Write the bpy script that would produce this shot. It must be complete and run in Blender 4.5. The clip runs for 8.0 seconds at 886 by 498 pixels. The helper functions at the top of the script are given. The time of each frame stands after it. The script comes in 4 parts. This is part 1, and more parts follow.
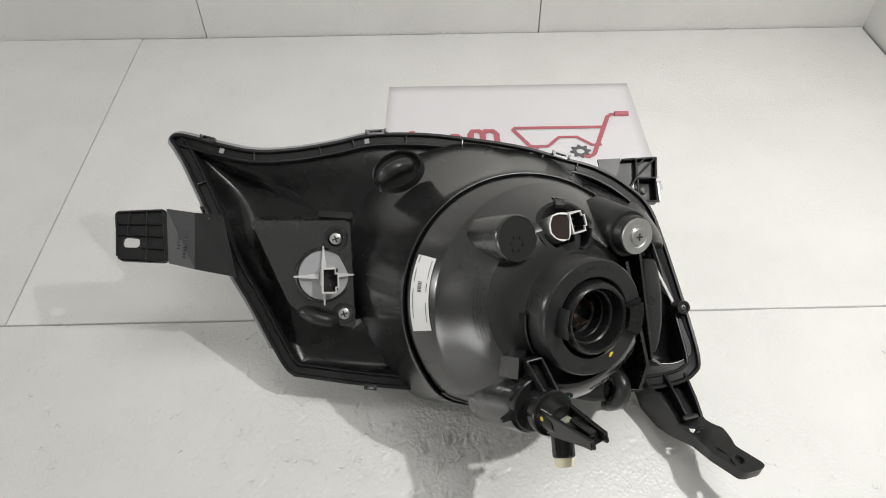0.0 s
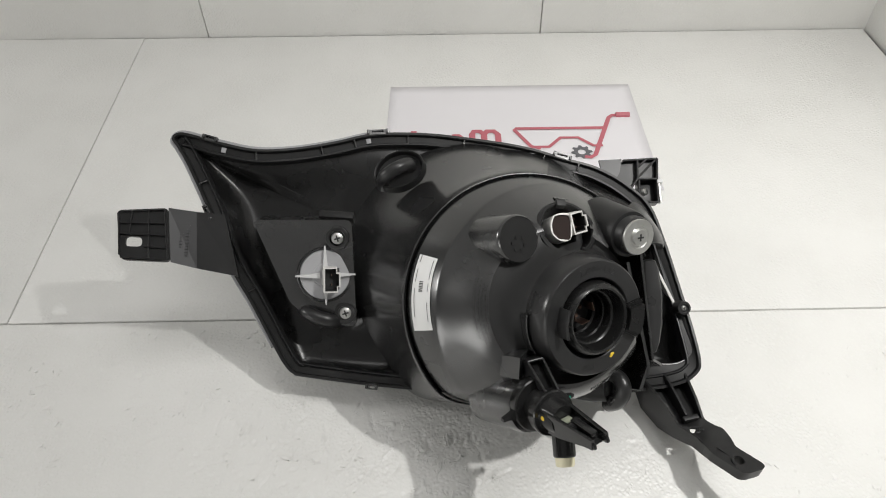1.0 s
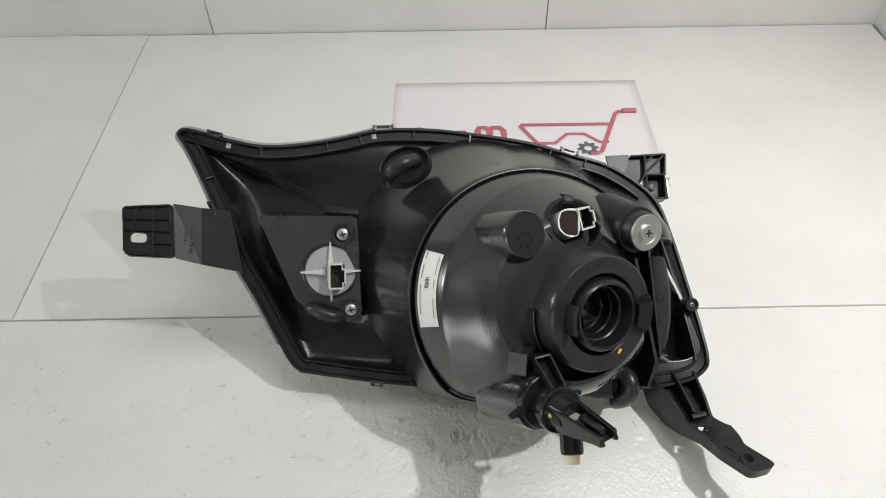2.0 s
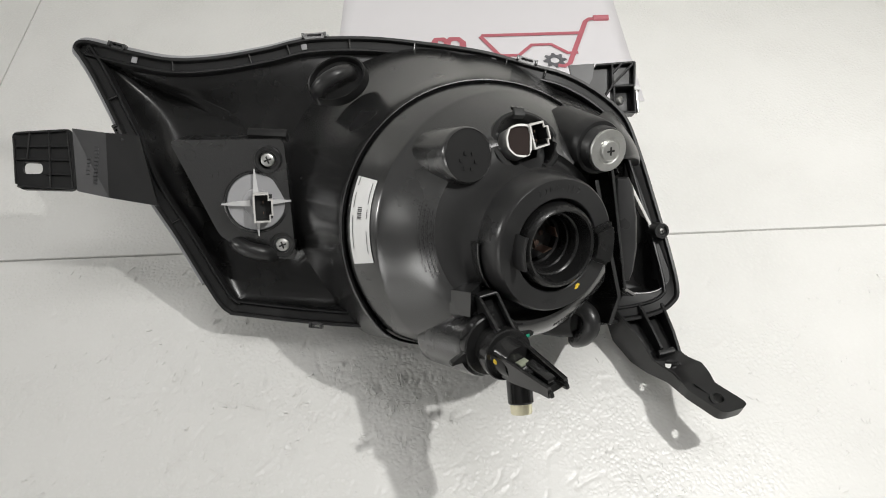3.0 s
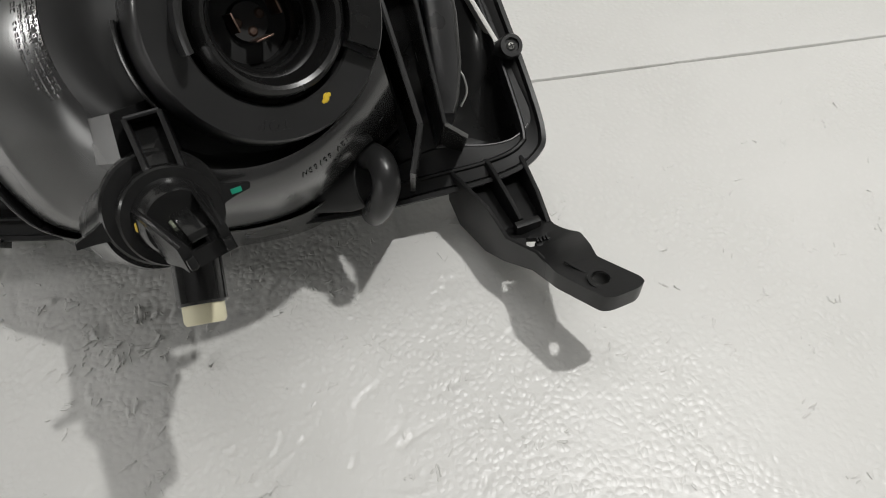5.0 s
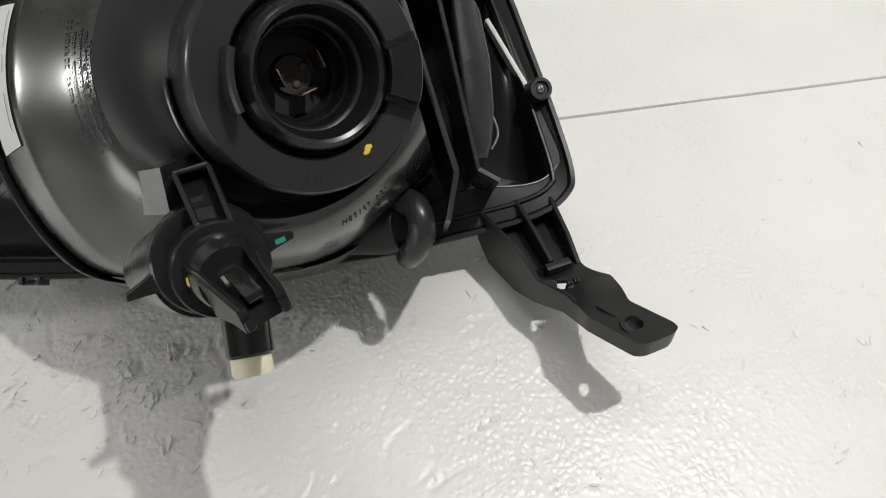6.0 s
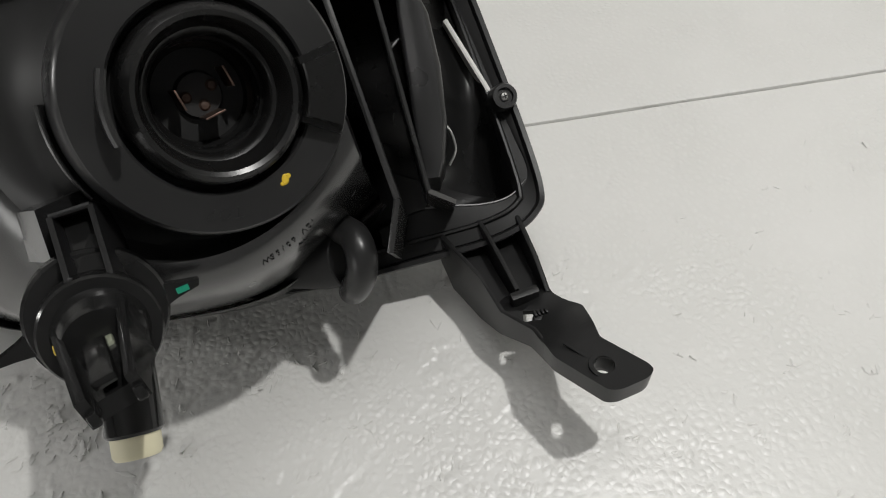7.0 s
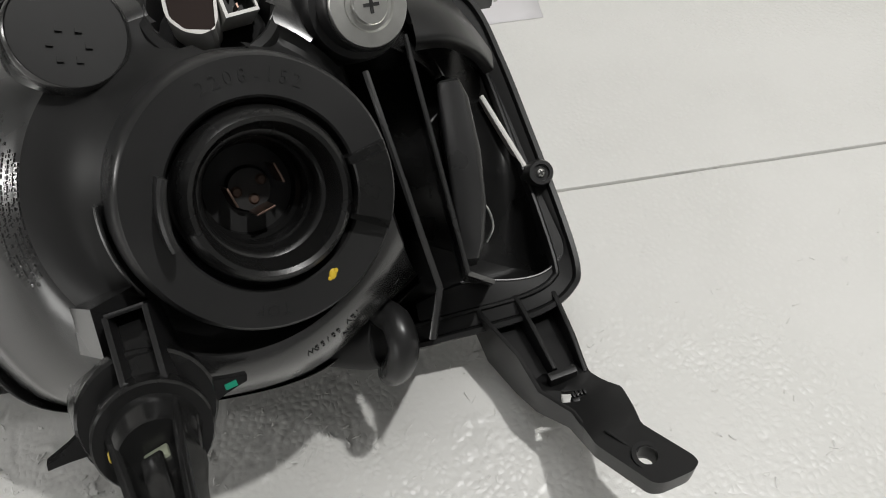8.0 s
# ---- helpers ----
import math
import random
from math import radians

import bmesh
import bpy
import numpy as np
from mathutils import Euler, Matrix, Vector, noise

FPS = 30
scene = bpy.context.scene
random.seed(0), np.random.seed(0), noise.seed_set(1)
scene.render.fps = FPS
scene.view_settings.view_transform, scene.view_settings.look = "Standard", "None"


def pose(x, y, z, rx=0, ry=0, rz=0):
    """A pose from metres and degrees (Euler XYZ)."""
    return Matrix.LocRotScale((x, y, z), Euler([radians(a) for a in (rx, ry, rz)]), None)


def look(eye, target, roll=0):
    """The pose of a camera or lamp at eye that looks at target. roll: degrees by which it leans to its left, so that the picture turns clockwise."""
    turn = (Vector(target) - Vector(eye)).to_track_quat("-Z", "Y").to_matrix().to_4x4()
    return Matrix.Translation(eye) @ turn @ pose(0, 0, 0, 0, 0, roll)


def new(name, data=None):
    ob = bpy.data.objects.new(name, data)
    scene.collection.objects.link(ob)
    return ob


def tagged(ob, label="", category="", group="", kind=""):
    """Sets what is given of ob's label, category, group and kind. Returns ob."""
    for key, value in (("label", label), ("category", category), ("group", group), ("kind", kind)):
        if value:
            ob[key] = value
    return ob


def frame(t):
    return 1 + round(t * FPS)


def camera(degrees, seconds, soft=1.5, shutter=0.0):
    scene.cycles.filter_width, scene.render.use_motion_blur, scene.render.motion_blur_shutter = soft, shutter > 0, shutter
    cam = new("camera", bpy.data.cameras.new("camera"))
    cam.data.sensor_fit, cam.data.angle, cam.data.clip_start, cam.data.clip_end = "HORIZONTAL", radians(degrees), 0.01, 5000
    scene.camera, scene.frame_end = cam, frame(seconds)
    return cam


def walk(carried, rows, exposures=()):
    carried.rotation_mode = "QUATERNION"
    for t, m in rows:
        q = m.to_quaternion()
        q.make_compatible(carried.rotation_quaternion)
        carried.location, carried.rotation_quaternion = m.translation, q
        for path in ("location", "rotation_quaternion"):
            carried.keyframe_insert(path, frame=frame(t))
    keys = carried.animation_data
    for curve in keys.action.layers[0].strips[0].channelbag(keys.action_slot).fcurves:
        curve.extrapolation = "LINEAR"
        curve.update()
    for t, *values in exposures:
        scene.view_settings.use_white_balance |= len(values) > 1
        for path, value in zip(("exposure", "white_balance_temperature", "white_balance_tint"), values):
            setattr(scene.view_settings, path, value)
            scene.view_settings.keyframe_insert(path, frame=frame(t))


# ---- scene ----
cam = camera(65.90, 8.0, soft=1.0)
PATH = [
    (0, (0.07563, 0.05396, 0.61824), (0.03981, 1.45156, -0.81194), -1.450),
    (0.5, (0.07512, 0.05353, 0.61906), (0.03939, 1.45187, -0.81041), -1.323),
    (1, (0.07471, 0.05279, 0.61898), (0.03772, 1.45106, -0.81052), -1.276),
    (1.2, (0.07501, 0.05229, 0.61881), (0.03738, 1.45043, -0.81080), -1.278),
    (2.3, (0.07234, 0.05809, 0.61341), (0.00542, 1.44605, -0.82503), -2.188),
    (2.5, (0.07527, 0.06969, 0.61324), (-0.00983, 1.42604, -0.85410), -2.709),
    (2.8, (0.09112, 0.08968, 0.59645), (0.04097, 1.40103, -0.91280), -2.578),
    (3, (0.10780, 0.10330, 0.56113), (0.10317, 1.33678, -1.01320), -1.505),
    (3.2, (0.13101, 0.11767, 0.51958), (0.16940, 1.30813, -1.08707), -0.472),
    (3.5, (0.16095, 0.13390, 0.45961), (0.24505, 1.36068, -1.11771), -1.179),
    (3.8, (0.19508, 0.14600, 0.40317), (0.32294, 1.35476, -1.18509), -1.061),
    (4, (0.21047, 0.15416, 0.37000), (0.36369, 1.33459, -1.23720), -0.638),
    (4.2, (0.22130, 0.15915, 0.35398), (0.35318, 1.33220, -1.26050), -1.763),
    (5.3, (0.22878, 0.16766, 0.34493), (0.32181, 1.32505, -1.28350), -3.242),
    (5.5, (0.22729, 0.16728, 0.34907), (0.33146, 1.33698, -1.26987), -2.814),
    (6, (0.21837, 0.17631, 0.35671), (0.28971, 1.38130, -1.23793), -3.982),
    (6.5, (0.22480, 0.19633, 0.35456), (0.27252, 1.40238, -1.24017), -5.065),
    (7, (0.25009, 0.20986, 0.33560), (0.29020, 1.40263, -1.26929), -6.364),
    (7.5, (0.24666, 0.22251, 0.34236), (0.26086, 1.45358, -1.23380), -6.957),
    (8, (0.24220, 0.22851, 0.35154), (0.24992, 1.49765, -1.19416), -7.182),
]
walk(cam, [(t, look(eye, target, roll)) for t, eye, target, roll in PATH],
     [(0.0, -0.12), (2.5, -0.13), (3.0, -0.12), (3.5, -0.31), (4.0, -0.64), (4.2, -0.62), (5.4, -0.48), (6.2, -0.24), (6.5, -0.22), (7.0, -0.62), (7.5, -0.58), (8.0, -0.54)])

# ---------------------------------------------------------------- light
world = bpy.data.worlds.new("world")
scene.world = world
world.use_nodes = True
world.node_tree.nodes["Background"].inputs[0].default_value = (0.9, 0.95, 1.0, 1)
world.node_tree.nodes["Background"].inputs[1].default_value = 0.1


def area_lamp(name, eye, target, watts, sx, sy=None, colour=(1, 1, 1)):
    data = bpy.data.lights.new(name, "AREA")
    data.energy, data.color, data.size = watts, colour, sx
    data.shape = "RECTANGLE" if sy else "DISK"
    if sy:
        data.size_y = sy
    ob = new(name, data)
    ob.matrix_world = look(eye, target)
    return ob


area_lamp("bench_light", (0.515, 0.315, 0.90), (0.75, 0.48, 0.0), 6.6, 0.028, colour=(1.0, 0.99, 0.962))
area_lamp("side_light", (-3.4, 0.70, 1.32), (0.1, 0.45, 0.15), 30.0, 0.24, 0.36, colour=(1.0, 0.99, 0.962))
area_lamp("front_light", (-2.3, -1.75, 0.60), (0.1, 0.45, 0.1), 22.0, 1.7, 0.9, colour=(1.0, 0.99, 0.965))
# added fill with no real fixture: bounces off the ceiling to lift reflections
area_lamp("ceiling_bounce_fill", (-0.3, -1.0, 1.3), (-0.3, -0.9, 3.0), 7.0, 1.0, 0.6, colour=(1.0, 0.985, 0.97))
area_lamp("ceiling_light", (0.45, 0.55, 2.45), (0.45, 0.65, 0.0), 15.0, 1.3, 0.6, colour=(1.0, 0.985, 0.975))

# ---------------------------------------------------------------- materials


def material(name, colour, rough=0.5, metal=0.0, grain=0.0, grain_scale=600.0, blotch=0.0, blotch_scale=30.0, spec=0.5, coat=0.0, rough_var=0.0, coat_rough=0.08):
    m = bpy.data.materials.new(name)
    m.use_nodes = True
    nt = m.node_tree
    b = nt.nodes["Principled BSDF"]
    b.inputs["Base Color"].default_value = (*colour, 1)
    b.inputs["Roughness"].default_value = rough
    b.inputs["Metallic"].default_value = metal
    b.inputs["Specular IOR Level"].default_value = spec
    b.inputs["Coat Weight"].default_value = coat
    b.inputs["Coat Roughness"].default_value = coat_rough
    tc = nt.nodes.new("ShaderNodeTexCoord")
    if blotch:
        n = nt.nodes.new("ShaderNodeTexNoise")
        n.inputs["Scale"].default_value, n.inputs["Detail"].default_value = blotch_scale, 5
        nt.links.new(tc.outputs["Object"], n.inputs["Vector"])
        mix = nt.nodes.new("ShaderNodeMix")
        mix.data_type = "RGBA"
        mix.inputs[6].default_value = (*[c * (1 - blotch) for c in colour], 1)
        mix.inputs[7].default_value = (*[min(1, c * (1 + blotch)) for c in colour], 1)
        nt.links.new(n.outputs["Fac"], mix.inputs[0])
        nt.links.new(mix.outputs[2], b.inputs["Base Color"])
    if rough_var:
        n = nt.nodes.new("ShaderNodeTexNoise")
        n.inputs["Scale"].default_value, n.inputs["Detail"].default_value = 22.0, 8
        nt.links.new(tc.outputs["Object"], n.inputs["Vector"])
        mr = nt.nodes.new("ShaderNodeMapRange")
        mr.inputs[1].default_value, mr.inputs[2].default_value = 0.3, 0.7
        mr.inputs[3].default_value, mr.inputs[4].default_value = max(0.02, rough - rough_var), rough + rough_var
        nt.links.new(n.outputs["Fac"], mr.inputs[0])
        nt.links.new(mr.outputs[0], b.inputs["Roughness"])
    if grain:
        n = nt.nodes.new("ShaderNodeTexNoise")
        n.inputs["Scale"].default_value, n.inputs["Detail"].default_value = grain_scale, 3
        nt.links.new(tc.outputs["Object"], n.inputs["Vector"])
        bp = nt.nodes.new("ShaderNodeBump")
        bp.inputs["Strength"].default_value, bp.inputs["Distance"].default_value = grain, 0.001
        nt.links.new(n.outputs["Fac"], bp.inputs["Height"])
        nt.links.new(bp.outputs[0], b.inputs["Normal"])
    return m


PLASTIC = material("black_plastic", (0.016, 0.016, 0.0162), 0.25, grain=0.006, grain_scale=200, blotch=0.15, rough_var=0.04, spec=0.9, coat=0.6, coat_rough=0.20)
MATT = material("matt_black_plastic", (0.015, 0.015, 0.0152), 0.36, spec=0.3, grain=0.05, grain_scale=900, blotch=0.3, rough_var=0.08)
GLOSS = material("gloss_black_plastic", (0.009, 0.009, 0.009), 0.27, spec=0.36, grain=0.02, blotch=0.2, rough_var=0.05)
PLUG_BLACK = material("dense_black_plastic", (0.012, 0.012, 0.012), 0.17, spec=0.40, grain=0.02, blotch=0.2, rough_var=0.08)
RUBBER = material("black_rubber", (0.020, 0.020, 0.0202), 0.32, spec=0.45, grain=0.03, grain_scale=400, blotch=0.35, rough_var=0.1)
DULL = material("dull_black_plastic", (0.018, 0.018, 0.018), 0.46, spec=0.2, blotch=0.2)
DARK = material("dark_recess", (0.017, 0.017, 0.017), 0.6, blotch=0.2)
ZINC = material("zinc_steel", (0.62, 0.62, 0.6), 0.36, metal=1.0, grain=0.04, grain_scale=900, blotch=0.15, blotch_scale=200, rough_var=0.08)
# lighter black; on the side bracket's web the grey stands for a reflection
GREYBLACK = material("grey_black_plastic", (0.032, 0.032, 0.033), 0.4, blotch=0.3, blotch_scale=60)
DISC = material("mid_grey_plastic", (0.36, 0.36, 0.37), 0.45, grain=0.03, blotch=0.1)
GREY = material("grey_plastic", (0.58, 0.58, 0.58), 0.45, grain=0.03, blotch=0.08)
WHITE = material("white_plastic", (0.62, 0.61, 0.585), 0.4, grain=0.03, blotch=0.06)
CREAM = material("cream_plastic", (0.82, 0.77, 0.55), 0.45, grain=0.03, blotch=0.08)
INSERT = material("pale_green_plastic", (0.26, 0.28, 0.21), 0.45, blotch=0.1)
BROWN = material("brown_smoked_plastic", (0.026, 0.018, 0.016), 0.6, spec=0.08, blotch=0.2)
COPPER = material("copper_contact", (0.22, 0.15, 0.12), 0.4, metal=1.0, blotch=0.2, blotch_scale=400)
RUST = material("rusty_solder", (0.10, 0.065, 0.05), 0.5, metal=0.4, blotch=0.5, blotch_scale=600)
YELLOW = material("yellow_paint", (0.75, 0.52, 0.04), 0.5, blotch=0.1, blotch_scale=400)
GREEN = material("green_paint", (0.01, 0.28, 0.17), 0.4, blotch=0.1, blotch_scale=400)
LABEL = material("label_paper", (0.78, 0.78, 0.77), 0.5, blotch=0.04)
INK = material("label_ink", (0.06, 0.06, 0.06), 0.6, blotch=0.2)
SHEET = material("printed_paper", (0.735, 0.718, 0.738), 0.5, blotch=0.03, blotch_scale=12, rough_var=0.06)
RED = material("red_print", (0.48, 0.13, 0.16), 0.5, blotch=0.06)
GEAR = material("grey_print", (0.11, 0.11, 0.12), 0.4, blotch=0.06)
CEILING = material("grey_ceiling", (0.60, 0.60, 0.60), 0.9, blotch=0.05, blotch_scale=2)
PAINT = material("room_paint", (0.62, 0.62, 0.61), 0.8, grain=0.1, grain_scale=200, blotch=0.05, blotch_scale=2)


def foam_material():
    m = bpy.data.materials.new("polystyrene_foam")
    m.use_nodes = True
    nt = m.node_tree
    b = nt.nodes["Principled BSDF"]
    b.inputs["Roughness"].default_value = 0.34
    b.inputs["Specular IOR Level"].default_value = 0.5
    tc = nt.nodes.new("ShaderNodeTexCoord")

    def noise_node(scale, detail, rough=0.5):
        n = nt.nodes.new("ShaderNodeTexNoise")
        n.inputs["Scale"].default_value, n.inputs["Detail"].default_value, n.inputs["Roughness"].default_value = scale, detail, rough
        nt.links.new(tc.outputs["Object"], n.inputs["Vector"])
        return n

    def maths(op, a, c=None, d=None):
        n = nt.nodes.new("ShaderNodeMath")
        n.operation = op
        for k, v in enumerate((a, c, d)):
            if v is None:
                continue
            if isinstance(v, (int, float)):
                n.inputs[k].default_value = v
            else:
                nt.links.new(v, n.inputs[k])
        return n.outputs[0]

    v = nt.nodes.new("ShaderNodeTexVoronoi")
    v.feature, v.inputs["Scale"].default_value = "SMOOTH_F1", 250
    v.inputs["Smoothness"].default_value = 0.15
    warp = noise_node(60, 2)
    add = nt.nodes.new("ShaderNodeVectorMath")
    add.operation = "MULTIPLY_ADD"
    nt.links.new(warp.outputs["Color"], add.inputs[0])
    add.inputs[1].default_value = (0.006, 0.006, 0.006)
    nt.links.new(tc.outputs["Object"], add.inputs[2])
    nt.links.new(add.outputs[0], v.inputs["Vector"])
    edge = nt.nodes.new("ShaderNodeMapRange")
    edge.inputs[1].default_value, edge.inputs[2].default_value, edge.inputs[3].default_value, edge.inputs[4].default_value = 0.05, 0.72, 1.0, 0.0
    edge.interpolation_type = "SMOOTHSTEP"
    nt.links.new(v.outputs["Distance"], edge.inputs[0])
    patch = noise_node(13, 3)
    pr = nt.nodes.new("ShaderNodeMapRange")
    pr.inputs[1].default_value, pr.inputs[2].default_value = 0.36, 0.64
    nt.links.new(patch.outputs["Fac"], pr.inputs[0])
    own = nt.nodes.new("ShaderNodeSeparateColor")
    nt.links.new(v.outputs["Color"], own.inputs[0])
    bead = maths("MULTIPLY", edge.outputs[0], maths("MULTIPLY_ADD", own.outputs[0], 0.25, 0.75))
    bead = maths("MULTIPLY", bead, maths("MULTIPLY_ADD", pr.outputs[0], 0.75, 0.25))
    v2 = nt.nodes.new("ShaderNodeTexVoronoi")
    v2.inputs["Scale"].default_value = 62
    nt.links.new(add.outputs[0], v2.inputs["Vector"])
    pit = nt.nodes.new("ShaderNodeMapRange")
    pit.inputs[1].default_value, pit.inputs[2].default_value = 0.0, 0.12
    nt.links.new(v2.outputs["Distance"], pit.inputs[0])
    fine = noise_node(700, 3, 0.6)
    wave = noise_node(70, 4)
    h = maths("MULTIPLY_ADD", fine.outputs["Fac"], 0.08, maths("MULTIPLY", bead, 0.46))
    h = maths("MULTIPLY_ADD", pit.outputs[0], 0.16, h)
    h = maths("MULTIPLY_ADD", wave.outputs["Fac"], 0.05, h)
    bp = nt.nodes.new("ShaderNodeBump")
    bp.inputs["Strength"].default_value, bp.inputs["Distance"].default_value = 1.0, 0.0011
    nt.links.new(h, bp.inputs["Height"])
    nt.links.new(bp.outputs[0], b.inputs["Normal"])
    tone = noise_node(6, 6)
    mix = nt.nodes.new("ShaderNodeMix")
    mix.data_type = "RGBA"
    mix.inputs[6].default_value, mix.inputs[7].default_value = (0.70, 0.695, 0.67, 1), (0.80, 0.795, 0.775, 1)
    nt.links.new(tone.outputs["Fac"], mix.inputs[0])
    seams = nt.nodes.new("ShaderNodeMix")
    seams.data_type, seams.blend_type = "RGBA", "MULTIPLY"
    seams.inputs[7].default_value = (0.97, 0.97, 0.968, 1)
    nt.links.new(maths("MULTIPLY", maths("SUBTRACT", 1.0, edge.outputs[0]), maths("MULTIPLY_ADD", pr.outputs[0], 0.7, 0.3)), seams.inputs[0])
    nt.links.new(mix.outputs[2], seams.inputs[6])
    nt.links.new(seams.outputs[2], b.inputs["Base Color"])
    return m


FOAM = foam_material()


def lens_material():
    m = bpy.data.materials.new("clear_polycarbonate")
    m.use_nodes = True
    b = m.node_tree.nodes["Principled BSDF"]
    b.inputs["Base Color"].default_value = (0.85, 0.87, 0.88, 1)
    b.inputs["Roughness"].default_value, b.inputs["Transmission Weight"].default_value, b.inputs["IOR"].default_value = 0.08, 0.75, 1.5
    return m


LENS = lens_material()

# ---------------------------------------------------------------- mesh helpers


def obj(name, bm, mat, parent=None, label="", smooth=True):
    bmesh.ops.recalc_face_normals(bm, faces=bm.faces)
    me = bpy.data.meshes.new(name)
    bm.to_mesh(me)
    bm.free()
    me.materials.append(mat)
    for p in me.polygons:
        p.use_smooth = smooth
    if smooth:
        me.set_sharp_from_angle(angle=radians(34))
    ob = new(name, me)
    if parent:
        ob.parent = parent
    if label:
        ob["label"] = label
    return ob


def part(name, bm, mat, parent, label="", smooth=True):
    return obj(name, bm, mat, parent, label, smooth)


def axes(c, n, up=(0, 1, 0)):
    """A frame at c whose z looks along n and whose y leans towards up."""
    z = Vector(n).normalized()
    x = Vector(up).cross(z).normalized()
    y = z.cross(x)
    return Matrix.Translation(c) @ Matrix((x, y, z)).transposed().to_4x4()


def rings(bm, loops, closed=True, cap0=False, cap1=False):
    """Skins a row of point loops of equal length."""
    vs = [[bm.verts.new(p) for p in lp] for lp in loops]
    n = len(loops[0])
    for a, b in zip(vs, vs[1:]):
        for i in range(n if closed else n - 1):
            j = (i + 1) % n
            bm.faces.new((a[i], a[j], b[j], b[i]))
    if cap0:
        bm.faces.new(vs[0][::-1])
    if cap1:
        bm.faces.new(vs[-1])
    return vs


def lathe(profile, m, seg=64, a0=0.0, a1=360.0, bm=None, cap0=False, cap1=False):
    """Turns (radius, height) pairs round the z of m."""
    bm = bm or bmesh.new()
    whole = a1 - a0 >= 359.9
    n = seg if whole else seg + 1
    angs = [radians(a0 + (a1 - a0) * i / seg) for i in range(n)]
    loops = [[m @ Vector((r * math.cos(a), r * math.sin(a), h)) for a in angs] for r, h in profile]
    rings(bm, loops, whole, cap0, cap1)
    return bm


def sector(r0, r1, z0, z1, a0, a1, m, seg=16, bm=None, soft=0.0006):
    """A curved block: part of a thick ring, closed at both ends."""
    bm = bm or bmesh.new()
    s = soft
    cs = [(r0, z0), (r1, z0), (r1, z1 - s), (r1 - s, z1), (r0 + s, z1), (r0, z1 - s)]
    angs = [radians(a0 + (a1 - a0) * i / seg) for i in range(seg + 1)]
    loops = [[m @ Vector((r * math.cos(a), r * math.sin(a), z)) for r, z in cs] for a in angs]
    rings(bm, loops, True, True, True)
    return bm


def block(sx, sy, sz, m, soft=0.0006, bm=None):
    """A box centred on m with small rounded edges."""
    bm = bm or bmesh.new()
    made = bmesh.ops.create_cube(bm, size=1.0)["verts"]
    bmesh.ops.transform(bm, matrix=Matrix.Diagonal((sx, sy, sz, 1)), verts=made)
    if soft:
        edges = list({e for v in made for e in v.link_edges})
        got = bmesh.ops.bevel(bm, geom=edges, offset=soft, segments=2, affect="EDGES", profile=0.5)
        made = list(set(got["verts"]) | {v for v in made if v.is_valid})
    bmesh.ops.transform(bm, matrix=m, verts=made)
    return bm


def plate(outer, holes, z0, z1, m, soft=0.0, bm=None):
    """A flat plate with holes, from z0 to z1 of m."""
    bm = bm or bmesh.new()
    loops = [outer, *holes]
    flat = []
    for k, lp in enumerate(loops):
        vs = [bm.verts.new((x, y, z1)) for x, y in lp]
        flat.append([bm.edges.new((a, b)) for a, b in zip(vs, vs[1:] + vs[:1])])
    edges = [e for es in flat for e in es]
    got = bmesh.ops.triangle_fill(bm, use_beauty=True, use_dissolve=False, edges=edges)
    faces = [g for g in got["geom"] if isinstance(g, bmesh.types.BMFace)]
    ext = bmesh.ops.extrude_face_region(bm, geom=faces)
    low = [g for g in ext["geom"] if isinstance(g, bmesh.types.BMVert)]
    bmesh.ops.translate(bm, vec=(0, 0, z0 - z1), verts=low)
    for v in set(low) | {v for es in flat for e in es for v in e.verts}:
        v.co = m @ v.co
    return bm


def round_loop(pts, r, n=5):
    """Rounds the corners of a closed plane outline."""
    out = []
    k = len(pts)
    for i in range(k):
        p, a, b = Vector(pts[i]), Vector(pts[i - 1]), Vector(pts[(i + 1) % k])
        rr = min(r, (a - p).length * 0.45, (b - p).length * 0.45)
        s, e = p + (a - p).normalized() * rr, p + (b - p).normalized() * rr
        for j in range(n + 1):
            t = j / n
            out.append(tuple((1 - t) ** 2 * s + 2 * t * (1 - t) * p + t * t * e))
    return out


def circle(cx, cy, r, n=24, ry=None):
    return [(cx + r * math.cos(2 * math.pi * i / n), cy + (ry or r) * math.sin(2 * math.pi * i / n)) for i in range(n)]


def spline(pts, n, closed=True):
    """Catmull-Rom through the points, n steps a span."""
    P = [Vector(p) for p in pts]
    k = len(P)
    out = []
    for i in range(k if closed else k - 1):
        a, b, c, d = (P[(i + j) % k] if closed else P[min(max(i + j, 0), k - 1)] for j in (-1, 0, 1, 2))
        for s in range(n):
            t = s / n
            out.append(0.5 * (2 * b + (c - a) * t + (2 * a - 5 * b + 4 * c - d) * t * t + (3 * b - a - 3 * c + d) * t ** 3))
    if not closed:
        out.append(P[-1])
    return out


def tube(pts, radius, seg=14, bm=None, caps=True, flat=1.0):
    """A round tube along points; radius is a number or one for each point."""
    bm = bm or bmesh.new()
    P = [Vector(p) for p in pts]
    rad = radius if isinstance(radius, (list, tuple)) else [radius] * len(P)
    loops = []
    x = None
    for i, p in enumerate(P):
        t = (P[min(i + 1, len(P) - 1)] - P[max(i - 1, 0)]).normalized()
        x = (t.orthogonal() if x is None else x - t * x.dot(t)).normalized()
        y = t.cross(x)
        loops.append([p + rad[i] * (math.cos(a) * x + flat * math.sin(a) * y) for a in (2 * math.pi * k / seg for k in range(seg))])
    rings(bm, loops, True, caps, caps)
    return bm


